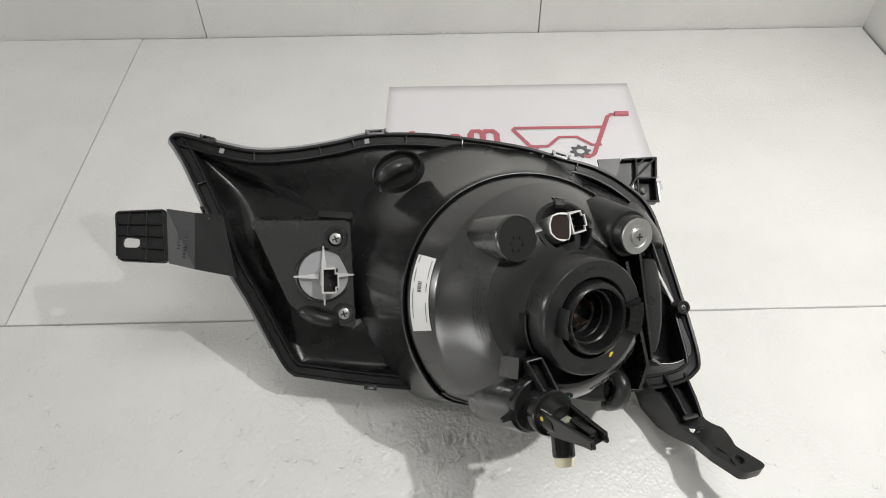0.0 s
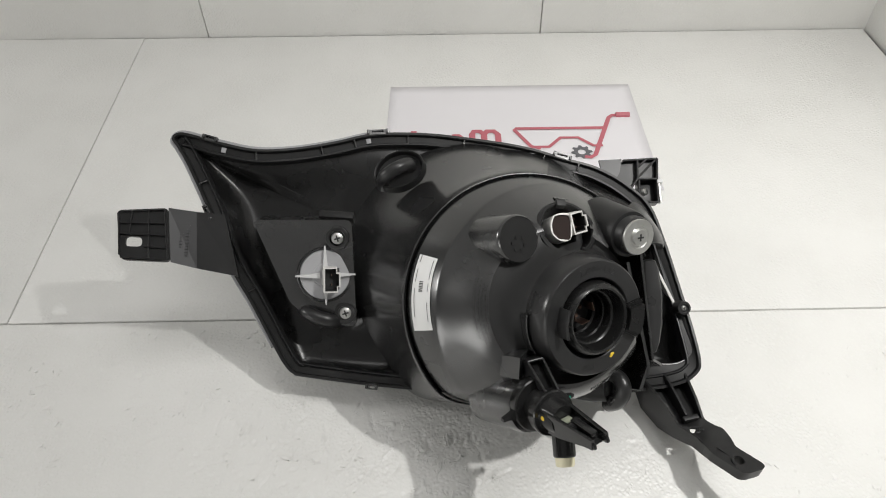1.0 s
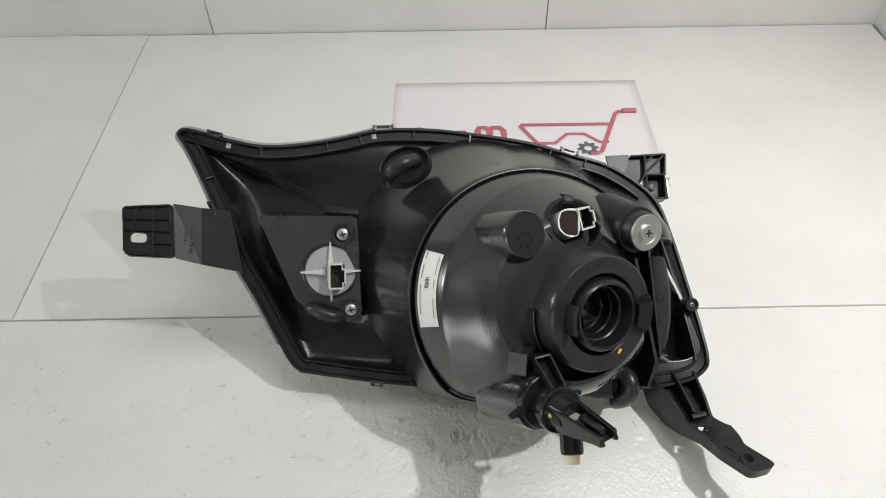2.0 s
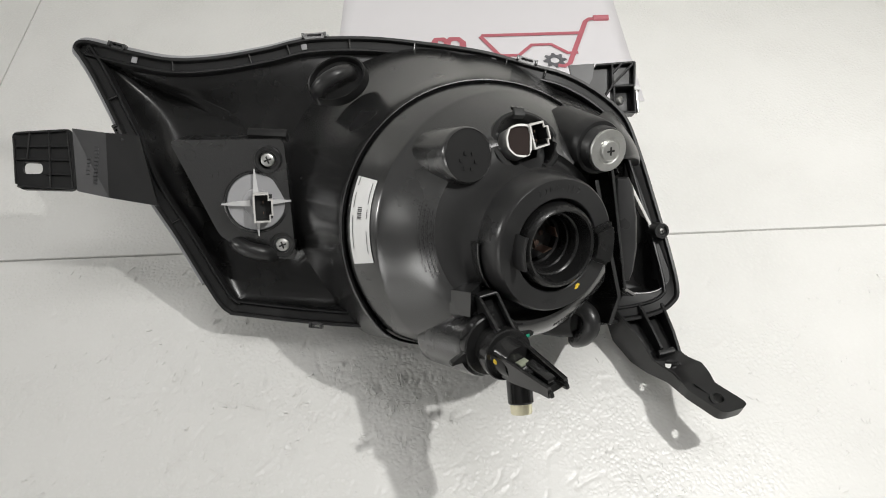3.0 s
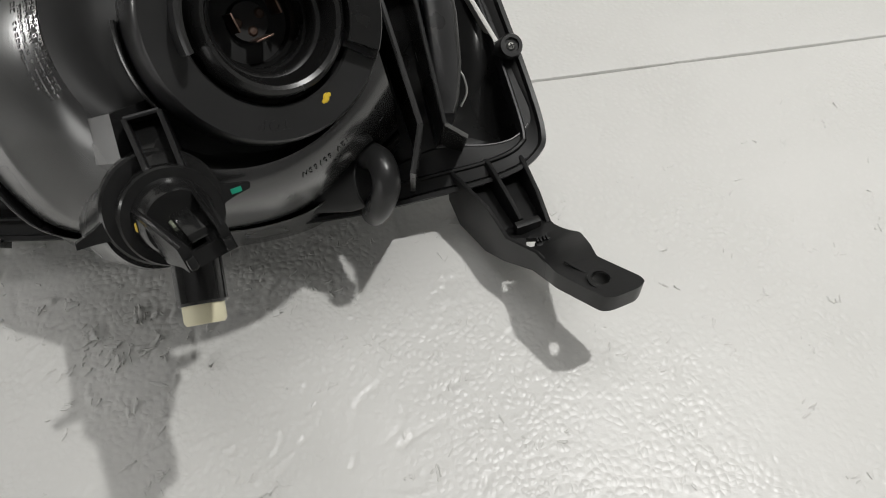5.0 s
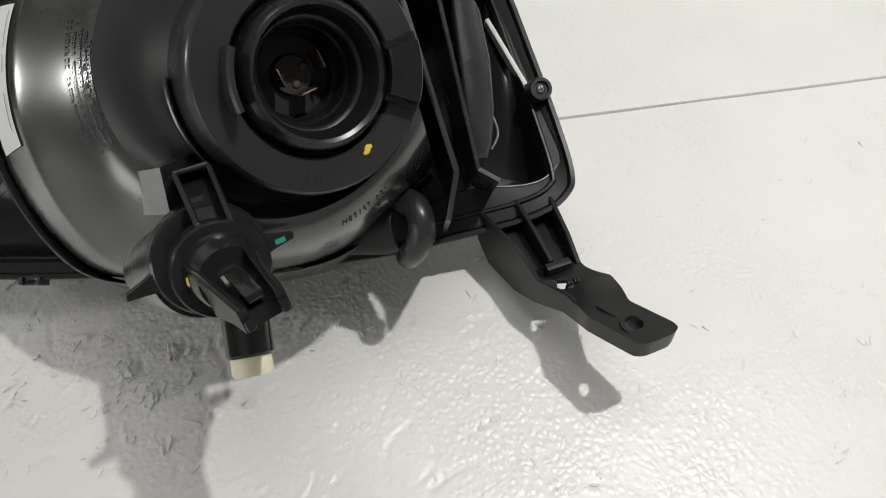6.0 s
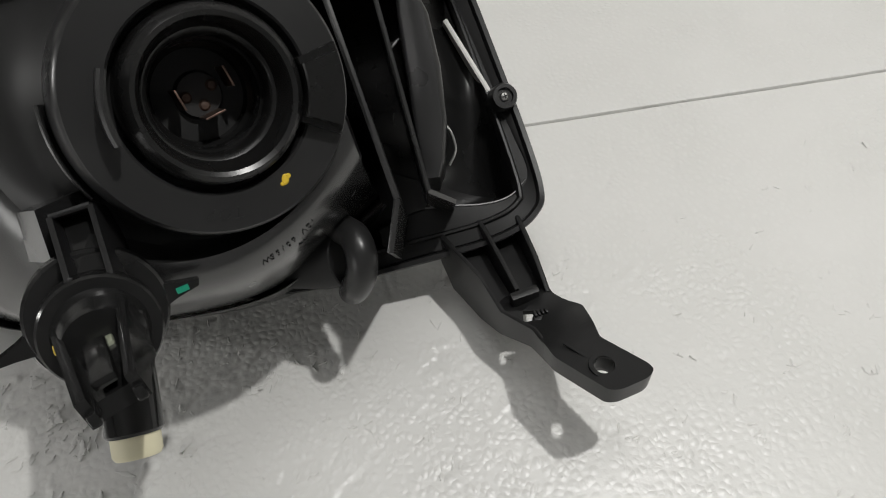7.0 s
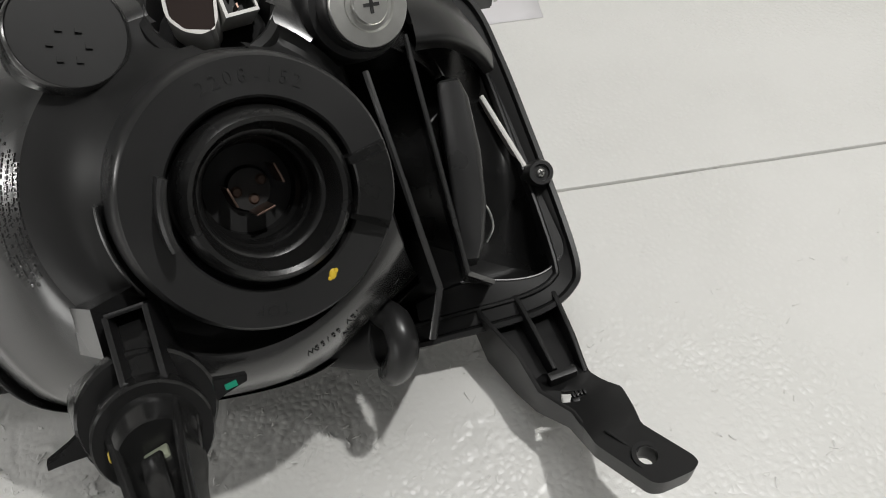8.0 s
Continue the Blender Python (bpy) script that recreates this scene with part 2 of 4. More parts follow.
def wall(pts_low, pts_high, thick, bm=None):
    """A thin upright rib between two rows of points."""
    bm = bm or bmesh.new()
    A, B = [Vector(p) for p in pts_low], [Vector(p) for p in pts_high]
    along = (A[-1] - A[0]).normalized()
    side = along.cross((B[0] - A[0]).normalized()).normalized() * thick / 2
    loops = [[a - side, a + side, b + side, b + side * 0.2 + (b - a).normalized() * 0.0004, b - side * 0.2 + (b - a).normalized() * 0.0004, b - side] for a, b in zip(A, B)]
    rings(bm, loops, True, True, True)
    return bm


def letters(text, size, depth):
    """The mesh data of a word, centred, in its own plane."""
    cu = bpy.data.curves.new("word", "FONT")
    cu.body, cu.size, cu.extrude, cu.align_x, cu.align_y, cu.resolution_u = text, size, depth, "CENTER", "CENTER", 2
    ob = bpy.data.objects.new("word", cu)
    scene.collection.objects.link(ob)
    me = bpy.data.meshes.new_from_object(ob.evaluated_get(bpy.context.evaluated_depsgraph_get()))
    bpy.data.objects.remove(ob)
    bpy.data.curves.remove(cu)
    return me


def arc_text(text, r, mid, step, size, m, depth=0.0004, z=0.0):
    """Raised characters along an arc round the z of m."""
    bm = bmesh.new()
    k = len(text)
    for i, ch in enumerate(text):
        if ch == " ":
            continue
        a = mid + (i - (k - 1) / 2) * step * (-1)
        me = letters(ch, size, depth)
        turn = a - 90
        me.transform(m @ Matrix.Rotation(radians(turn), 4, "Z") @ Matrix.Translation((0, r, z)))
        bm.from_mesh(me)
        bpy.data.meshes.remove(me)
    return bm


def bars(rows, m, bm=None):
    """Raised bars for writing too small to read: rows of (x, y, length, height)."""
    bm = bm or bmesh.new()
    for x, y, sx, sy in rows:
        block(sx, sy, 0.0006, m @ Matrix.Translation((x, y, 0)), 0, bm)
    return bm


# ---------------------------------------------------------------- the bench: foam boards, sheet, room


def foam_board(name, x0, x1, y0, y1, z0, z1, parent, label="", turn=0.0):
    bm = bmesh.new()
    block(x1 - x0, y1 - y0, z1 - z0, Matrix.Translation(((x0 + x1) / 2, (y0 + y1) / 2, (z0 + z1) / 2)) @ Matrix.Rotation(radians(turn), 4, "Z"), 0.0022, bm)
    return part(name, bm, FOAM, parent, label)


room_floor = obj("floor", block(7.1, 5.0, 0.04, Matrix.Translation((-0.85, 0.4, -0.06)), 0), PAINT, smooth=False)
tagged(room_floor, "plain pale painted floor under white foam boards", "floor", kind="structure")
ground = new("foam_base")
tagged(ground, "white polystyrene foam boards laid flat edge to edge", "foam board", kind="structure")


def floor_board(corners, z1, label=""):
    """A board on the ground from its four corners, with softened edges."""
    bm = bmesh.new()
    rows = []
    c = sum((Vector(p) for p in corners), Vector((0, 0))) / 4
    for inset, z in ((0.0, -0.04), (0.0, z1 - 0.0012), (0.0004, z1 - 0.0004), (0.0012, z1)):
        rows.append([Vector((*(Vector(p) + Vector((math.copysign(inset, c.x - p[0]), math.copysign(inset, c.y - p[1])))), z)) for p in corners])
    rings(bm, rows, True, True, True)
    return part("foam_panel", bm, FOAM, ground, label)


def seam(x):
    """Where the front board meets the back ones."""
    return 0.5490 + 0.0225 * x


def lattice(rng, xs, ys, cell):
    """Smooth random field over a grid of places, from -1 to 1."""
    gx, gy = xs / cell, ys / cell
    ix, iy = np.floor(gx).astype(int), np.floor(gy).astype(int)
    fx, fy = gx - ix, gy - iy
    fx, fy = fx * fx * (3 - 2 * fx), fy * fy * (3 - 2 * fy)
    ix, iy = ix - ix.min(), iy - iy.min()
    v = rng.uniform(-1, 1, (ix.max() + 2, iy.max() + 2))
    return (v[ix, iy] * (1 - fx) + v[ix + 1, iy] * fx) * (1 - fy) + (v[ix, iy + 1] * (1 - fx) + v[ix + 1, iy + 1] * fx) * fy


def worn_board():
    """The front board: a fine sheet with dents, scratches and torn flakes, denser in the headlight's shadow."""
    rng = np.random.default_rng(4)
    xs = np.concatenate([np.linspace(-0.90, -0.56, 12)[:-1], np.arange(-0.56, 0.80, 0.0015), np.linspace(0.80, 1.2, 14)])
    ys = np.concatenate([np.linspace(-1.4, 0.08, 24)[:-1], np.arange(0.08, 0.5455, 0.0015), [0.5468, 0.5476, 0.5481, 0.54835]])
    X, Y = np.meshgrid(xs, ys, indexing="ij")
    Z = 0.0004 * lattice(rng, X, Y, 0.055) + 0.00010 * lattice(rng, X, Y, 0.017) + 0.00004 * lattice(rng, X, Y, 0.007) + 0.00003 * lattice(rng, X, Y, 0.0034)
    # extra relief where the shadow falls, shaped to imitate grazing light
    shade_relief = np.exp(-((X - 0.02) / 0.24) ** 2 - ((Y - 0.38) / 0.13) ** 2)
    Z += shade_relief * (0.00007 * lattice(rng, X, Y, 0.009) + 0.00009 * lattice(rng, X, Y, 0.0040))
    for k in range(700):
        if k < 560:
            cx, cy = rng.normal(0.0, 0.17), rng.normal(0.38, 0.09)
        else:
            cx, cy = rng.uniform(-0.55, 0.78), rng.uniform(0.1, 0.53)
        a = rng.normal(1.0, 0.55)
        ln, wd = rng.uniform(0.0016, 0.006) * (2.8 if rng.random() < 0.14 else 1), rng.uniform(0.0009, 0.0018)
        dep = rng.uniform(0.0004, 0.0013) * (-1 if rng.random() < 0.72 else 0.8)
        i0, i1 = np.searchsorted(xs, (cx - 0.03, cx + 0.03))
        j0, j1 = np.searchsorted(ys, (cy - 0.03, cy + 0.03))
        if i1 <= i0 or j1 <= j0:
            continue
        dx, dy = X[i0:i1, j0:j1] - cx, Y[i0:i1, j0:j1] - cy
        s, t = dx * math.cos(a) + dy * math.sin(a), -dx * math.sin(a) + dy * math.cos(a)
        t = t + 12 * rng.normal() * s * s
        Z[i0:i1, j0:j1] += dep * np.exp(-(s / ln) ** 2 - (t / wd) ** 2)
    edge_gap = (0.5485 - Y) / 0.0012
    Z -= 0.0012 * np.clip(1 - edge_gap, 0, 1) ** 2
    Z = np.minimum(Z, 0.0024) - 0.0002
    Y = np.where(Y > 0.08, 0.08 + (Y - 0.08) * (seam(X) - 0.0003 - 0.08) / (0.549 - 0.08), Y)
    nx, ny = X.shape
    co = np.stack([X, Y, Z], -1).reshape(-1, 3)
    idx = np.arange(nx * ny).reshape(nx, ny)
    quads = np.stack([idx[:-1, :-1], idx[1:, :-1], idx[1:, 1:], idx[:-1, 1:]], -1).reshape(-1, 4)
    border = np.concatenate([idx[:, 0], idx[-1, 1:], idx[-2::-1, -1], idx[0, -2:0:-1]])
    low = co[border].copy()
    low[:, 2] = -0.04
    k = nx * ny + np.arange(len(border))
    sides = np.stack([border, k, np.roll(k, -1), np.roll(border, -1)], -1)
    co, quads = np.concatenate([co, low]), np.concatenate([quads, sides])
    me = bpy.data.meshes.new("foam_panel")
    me.from_pydata(co.tolist(), [], quads.tolist())
    me.materials.append(FOAM)
    me.polygons.foreach_set("use_smooth", [True] * len(quads))
    me.set_sharp_from_angle(angle=radians(60))
    ob = new("foam_panel", me)
    ob.parent = ground
    ob["label"] = "dented white polystyrene board with visible beads"


worn_board()
floor_board(((-0.4450, seam(-0.445) + 0.0007), (0.8145, seam(0.81) + 0.0007), (0.8145, 1.2135), (-0.4945, 1.2010)), 0.0004)
floor_board(((-1.10, seam(-1.1) + 0.0007), (-0.4459, seam(-0.445) + 0.0007), (-0.4954, 1.2010), (-1.10, 1.199)), 0.0012)
wall_back = new("wall_back")
tagged(wall_back, "white polystyrene foam boards standing upright in a row", "foam wall", kind="structure")
for a, b in ((-0.98, -0.3781), (-0.3769, 0.2294), (0.2306, 0.86)):
    y = 1.2150 + 0.00955 * ((a + b) / 2 - 0.81)
    foam_board("foam_panel", a, b, y, y + 0.04, -0.035, 1.30, wall_back, turn=0.547)
wall_right = new("wall_right")
tagged(wall_right, "white polystyrene foam board standing upright as side wall", "foam wall", kind="structure")
foam_board("foam_panel", 0.819, 0.859, 0.56, 1.2165, -0.035, 1.30, wall_right)
for name, sx, sy, x, y in (("wall_north", 7.1, 0.1, -0.85, 2.9), ("wall_south", 7.1, 0.1, -0.85, -2.1), ("wall_west", 0.1, 4.9, -4.20, 0.4), ("wall_east", 0.1, 4.9, 2.65, 0.4)):
    tagged(obj(name, block(sx, sy, 2.6, Matrix.Translation((x, y, 1.26)), 0), CEILING if name == "wall_south" else PAINT, smooth=False), "plain painted room wall", "wall", kind="structure")
tagged(obj("ceiling", block(7.1, 5.0, 0.1, Matrix.Translation((-0.85, 0.4, 2.6)), 0), CEILING, smooth=False), "plain grey ceiling", "ceiling", kind="structure")


def printed_sheet():
    sheet = new("printed_sheet")
    sheet.matrix_world = pose(0.165, 0.90, 0.0008, 0, 0, 0.5)
    tagged(sheet, "pale printed paper sheet with red cart drawing lying on foam", "paper")
    bm = bmesh.new()
    nx, ny = 20, 14
    grid = [[bm.verts.new((-0.195 + 0.39 * i / nx, -0.133 + 0.266 * j / ny, 0.0002 + 0.0004 * max(0, abs(i / nx - 0.5) * 2 - 0.8) * abs(math.sin(j * 0.9)))) for i in range(nx + 1)] for j in range(ny + 1)]
    for j in range(ny):
        for i in range(nx):
            bm.faces.new((grid[j][i], grid[j][i + 1], grid[j + 1][i + 1], grid[j + 1][i]))
    paper = part("paper", bm, SHEET, sheet)
    mod = paper.modifiers.new("thick", "SOLIDIFY")
    mod.thickness, mod.offset = 0.0002, -1
    z = 0.0014

    def stroke(pts, w, name):
        bm = bmesh.new()
        tube([(x, y, z) for x, y in pts], w, 8, bm)
        bmesh.ops.transform(bm, matrix=Matrix.Translation((0, 0, z)) @ Matrix.Diagonal((1, 1, 0.06, 1)) @ Matrix.Translation((0, 0, -z)), verts=bm.verts)
        return part(name, bm, RED, sheet, "red printed line")

    def at(x, y):
        return (x - 0.165, y - 0.90)

    stroke([at(0.346, 0.944), at(0.318, 0.944), at(0.312, 0.938), at(0.278, 0.846), at(0.270, 0.840), at(0.262, 0.842)], 0.0035, "cart_handle")
    part("cart_grip", tube([(*at(0.324, 0.9445), z), (*at(0.345, 0.9445), z)], 0.0045, 10), RED, sheet).scale = (1, 1, 1)
    stroke([at(0.300, 0.912), at(0.166, 0.912), at(0.164, 0.909), at(0.186, 0.868), at(0.2, 0.862)], 0.0032, "cart_basket")
    stroke([at(0.186, 0.866), at(0.213, 0.866), at(0.232, 0.888), at(0.258, 0.888), at(0.278, 0.868), at(0.292, 0.868)], 0.0028, "car_line")
    gear = [((0.0155 if k % 4 in (0, 1) else 0.0115) * math.cos(math.pi * k / 16), (0.0155 if k % 4 in (0, 1) else 0.0115) * math.sin(math.pi * k / 16)) for k in range(32)]
    part("gear_mark", plate(gear, [circle(0, 0, 0.006, 16)], z - 0.0004, z, Matrix.Translation((*at(0.259, 0.853), 0))), GEAR, sheet, "dark grey printed gear wheel", smooth=False)
    # the visible rounded letters of the printed word
    stroke([at(0.100, 0.870), at(0.100, 0.898), at(0.103, 0.906), at(0.112, 0.906), at(0.118, 0.899), at(0.118, 0.870)], 0.0048, "letter_m")
    stroke([at(0.118, 0.899), at(0.123, 0.906), at(0.133, 0.906), at(0.139, 0.898), at(0.139, 0.870)], 0.0048, "letter_m")
    stroke([at(0.084, 0.870), at(0.084, 0.890), at(0.080, 0.895), at(0.070, 0.895)], 0.0045, "letter_a")
    stroke([at(0.012, 0.870), at(0.012, 0.908)], 0.0045, "letter_stem")
    return sheet


printed_sheet()

# ---------------------------------------------------------------- the headlight, in its own frame: x along it, y up its back, z out of its back
LAMP = pose(0.05, 0.50, 0.11, 34, 0, 0)
lamp = new("headlight")
lamp.matrix_world = LAMP
tagged(lamp, "black plastic car headlight lying lens down on white foam", "headlight")
TO_LAMP = LAMP.inverted()


def w2l(*p):
    return TO_LAMP @ Vector(p)


RIM = [(-0.2675, 0.153, 0.005), (-0.256, 0.1588, 0.0065), (-0.215, 0.147, 0.010), (-0.179, 0.141, 0.005), (-0.141, 0.145, -0.003), (-0.101, 0.154, -0.010),
       (-0.063, 0.164, -0.015), (-0.013, 0.167, -0.022), (0.035, 0.164, -0.028), (0.096, 0.156, -0.034), (0.145, 0.143, -0.038), (0.179, 0.133, -0.040),
       (0.210, 0.114, -0.040), (0.232, 0.090, -0.038), (0.243, 0.053, -0.032), (0.2525, 0.0048, -0.023), (0.261, -0.0415, -0.015), (0.265, -0.073, -0.011),
       (0.2605, -0.086, -0.011), (0.243, -0.0965, -0.011), (0.205, -0.103, -0.014), (0.120, -0.110, -0.018),
       (-0.030, -0.101, -0.024), (-0.126, -0.0895, -0.026), (-0.140, -0.086, -0.026), (-0.149, -0.077, -0.024), (-0.160, -0.058, -0.020), (-0.181, -0.017, -0.008),
       (-0.203, 0.022, 0.002), (-0.219, 0.066, 0.011), (-0.246, 0.119, 0.009), (-0.2595, 0.141, 0.0075)]
rim_line = spline(RIM, 8)
RN = len(rim_line)


def inward(line):
    out = []
    for i in range(len(line)):
        t = line[(i + 2) % len(line)] - line[i - 2]
        out.append(Vector((t.y, -t.x, 0)).normalized())
    return out


rim_in = inward(rim_line)


def rim_loop(d, dz):
    return [p + n * d + Vector((0, 0, dz)) for p, n in zip(rim_line, rim_in)]


housing = part("housing_rim", bmesh.new(), MATT, lamp)
bm = bmesh.new()
rings(bm, [rim_loop(d, z) for d, z in ((0.006, -0.018), (0.0010, -0.004), (0.0, -0.0005), (0.0006, 0.0014), (0.0030, 0.0014), (0.0037, 0.0004), (0.0041, -0.0034), (0.0108, -0.0042), (0.0114, -0.0016), (0.0122, -0.0008), (0.0134, -0.0008), (0.0142, -0.0020), (0.0150, -0.0085))])
bm.to_mesh(housing.data)
bm.free()
for p in housing.data.polygons:
    p.use_smooth = True
housing.data.set_sharp_from_angle(angle=radians(34))


def smooth(t):
    t = min(1.0, max(0.0, t))
    return t * t * (3 - 2 * t)


def tray_height(u, v):
    left = -0.038 + 0.07 * (v + 0.06)
    right = -0.047 + 0.08 * (v + 0.06)
    return left + (right - left) * smooth((u - 0.02) / 0.12)


bm = bmesh.new()
mid = Vector((0.02, 0.02, 0))
loops = []
edge = rim_loop(0.0149, -0.0084)
edge_xy, edge_z = np.array([p.xy for p in edge]), np.array([p.z for p in edge])
edge_reach = np.array([0.007 + 0.039 * smooth((p.x + 0.262) / 0.11) * smooth((p.y - 0.085) / 0.035) for p in edge])
for k in range(34):
    f = (k / 33) ** 1.5 * 0.985
    row = []
    for p in edge:
        q = p.lerp(mid, f)
        d = np.hypot(edge_xy[:, 0] - q.x, edge_xy[:, 1] - q.y)
        near = d.min()
        wt = 1 / (d + 0.0004) ** 3
        side = float((edge_z * wt).sum() / wt.sum())
        up = smooth((q.x - 0.0) / 0.06) * smooth((q.y - 0.04) / 0.05)
        goal = tray_height(q.x, q.y) * (1 - up) + 0.012 * up
        out = (q.xy - Vector((0.078, -0.020))).length - 0.134
        goal += 0.030 * smooth(1 - out / 0.034) ** 1.4 * (1 - up) * smooth((q.y + 0.055) / 0.05)
        wide = 1 / (d + 0.014) ** 2
        reach = float((edge_reach * wide).sum() / wide.sum())
        row.append((q.x, q.y, side + (goal - side) * smooth(near / reach)))
    loops.append(row)
sheet = np.array(loops)
for k in range(14):
    z = sheet[:, :, 2]
    ring = (np.roll(z, 1, 1) + np.roll(z, -1, 1)) / 2
    sheet[1:-1, :, 2] = 0.34 * z[1:-1] + 0.33 * ring[1:-1] + 0.165 * (z[:-2] + z[2:])
rings(bm, sheet.tolist(), True, False, True)
part("back_tray", bm, GLOSS, lamp, "recessed glossy black back of the wing")

# lens under the rim, down to the foam
bm = bmesh.new()
loops = []
for k in range(15):
    f = k / 14
    row = []
    for p in rim_loop(0.0085, -0.016):
        q = p.lerp(Vector((0.03, 0.02, 0)), smooth(f) * 0.9 * f)
        low = -(0.1085 + 0.559 * q.y) / 0.829
        drop = p.z + (low - p.z) * (1 - (1 - f) ** 2.2) if p.z > low else low
        row.append((q.x, q.y, max(drop, low)))
    loops.append(row)
rings(bm, loops, True, False, True)
part("lens", bm, LENS, lamp, "clear plastic front lens with pale edge")

# the lens's pale lip shows outside the rim along the wing
bm = bmesh.new()
lip = [(i % RN) for i in range(-48, 52)]
rings(bm, [[rim_line[i] + rim_in[i] * d + Vector((0, 0, z)) for i in lip] for d, z in ((0.001, -0.003), (-0.0028, -0.0032), (-0.0036, -0.0045), (-0.0036, -0.012), (0.004, -0.016))], False)
part("lens_lip", bm, DISC, lamp, "pale edge of the clear lens")

# bowl: skirt, groove and dome round the tilted optical axis
BOWL_C, BOWL_N = Vector((0.096, -0.022, 0.050)), Vector((0.201, -0.07, 0.977)).normalized()
CAP_C, CAP_N = Vector((0.1361, -0.0424, 0.1221)), Vector((0.4456, -0.3006, 0.8432)).normalized()
SEAT_C, SEAT_N = Vector((0.1132, -0.0319, 0.1061)), Vector((0.225, -0.074, 0.972)).normalized()
FLOOR_V = -0.118


def under(v):
    """Draws the bowl's lower side in to a nearly flat foot."""
    k = 0.020
    top = FLOOR_V + k
    return v if v > top else top - k * (1 - math.exp(-(top - v) / k))


def ring_at(c, n, r, seg=120, squash=None):
    m = axes(c, n)
    out = []
    for i in range(seg):
        a = 2 * math.pi * i / seg
        rr = r(a) if callable(r) else r
        p = m @ Vector((rr * math.cos(a), rr * math.sin(a), 0))
        p.y = under(p.y)
        out.append(p)
    return out


CUT_CO, CUT_NO = Vector((0.1725, -0.035, 0.05)), Vector((0.979, 0.203, 0.0)).normalized()
CUT_V = 0.024


def cut_right(bm):
    """Opens the bowl beside the cap, under the boss, where the ribbed pocket lies."""
    for co, no in ((CUT_CO, CUT_NO), (Vector((0, CUT_V, 0)), Vector((0, 1, 0)))):
        bmesh.ops.bisect_plane(bm, geom=list(bm.verts) + list(bm.edges) + list(bm.faces), plane_co=co, plane_no=no)
    gone = [f for f in bm.faces if (f.calc_center_median() - CUT_CO).dot(CUT_NO) > 0 and f.calc_center_median().y < CUT_V]
    bmesh.ops.delete(bm, geom=gone, context="FACES")


CON_C, CON_N = Vector((0.1185, 0.0350, 0.1075)), Vector((0.25, 0.30, 1.0)).normalized()


def carve(bm):
    """The opening for the small bulb."""
    for f in list(bm.faces):
        d = f.calc_center_median() - CON_C
        if (d - CON_N * d.dot(CON_N)).length < 0.0222 and d.dot(CON_N) > -0.03:
            bm.faces.remove(f)


def narrow(a):
    """The bowl is drawn in towards its lower right."""
    d = abs((math.degrees(a) + 52 + 180) % 360 - 180)
    return 1 - 0.22 * smooth(1 - d / 58)


def flare(a):
    """How far the skirt spreads at its foot, by direction."""
    up, left = max(0.0, math.sin(a)), max(0.0, -math.cos(a))
    right = max(0.0, math.cos(a))
    return 0.013 + 0.038 * up + 0.033 * left * smooth(0.6 + math.sin(a)) + 0.016 * right * up


bm = bmesh.new()
rows = []
for k in range(14):
    f = k / 13
    h = -0.105 + 0.103 * f
    rows.append(ring_at(BOWL_C + BOWL_N * h, BOWL_N, lambda a: narrow(a) * 0.1205 + flare(a) * (1 - f) ** 1.35))
rows.append(ring_at(BOWL_C + BOWL_N * -0.0008, BOWL_N, lambda a: 0.1200 * narrow(a)))
rows.append(ring_at(BOWL_C + BOWL_N * -0.0007, BOWL_N, lambda a: 0.1193 * narrow(a)))
rows.append(ring_at(BOWL_C - BOWL_N * 0.006, BOWL_N, lambda a: 0.1165 * narrow(a)))
rings(bm, rows)
cut_right(bm)
part("bowl_skirt", bm, PLASTIC, lamp, "smooth glossy black lower bowl")


def dome_point(t, a, lift=0.0):
    """A place on the dome: t 0 at the groove, 1 at the cap's seat."""
    s = 1 - (1 - t) ** 1.7
    centre = BOWL_C.lerp(SEAT_C, s)
    n = BOWL_N.lerp(SEAT_N, t).normalized()
    r = (0.1155 + (0.0640 - 0.1155) * t) * (1 + (narrow(a) - 1) * (1 - t))
    m = axes(centre, n)
    p = m @ Vector((r * math.cos(a), r * math.sin(a), 0))
    # a crescent-shaped flat band runs between the groove and a soft crease
    wide = max(0.0, math.cos(a - radians(163)))
    crease = 0.04 + 0.30 * wide ** 0.8
    if t > crease:
        f = (t - crease) / (1 - crease)
        lift -= 0.0105 * wide ** 0.7 * f ** 0.75 * (1 - f)
    p += (p - (BOWL_C - BOWL_N * 0.02)).normalized() * lift
    p.y = under(p.y) + 0.001
    return p


bm = bmesh.new()
rows = [[dome_point(0, 2 * math.pi * i / 120) - BOWL_N * 0.008 for i in range(120)]]
rows += [[dome_point(k / 72, 2 * math.pi * i / 120) for i in range(120)] for k in range(73)]
for row in rows:
    for p in row:
        p.y = max(p.y, FLOOR_V + 0.001)
rings(bm, rows)
cut_right(bm)
carve(bm)
# dome opened to drop a lamp glint; the dark shell below gives the shade
glint_cut = [f for f in bm.faces if f.calc_center_median().x > 0.1535 and 0.0 < f.calc_center_median().y < CUT_V]
bmesh.ops.delete(bm, geom=glint_cut, context="FACES")
part("bowl_dome", bm, PLASTIC, lamp, "rounded glossy black reflector housing")

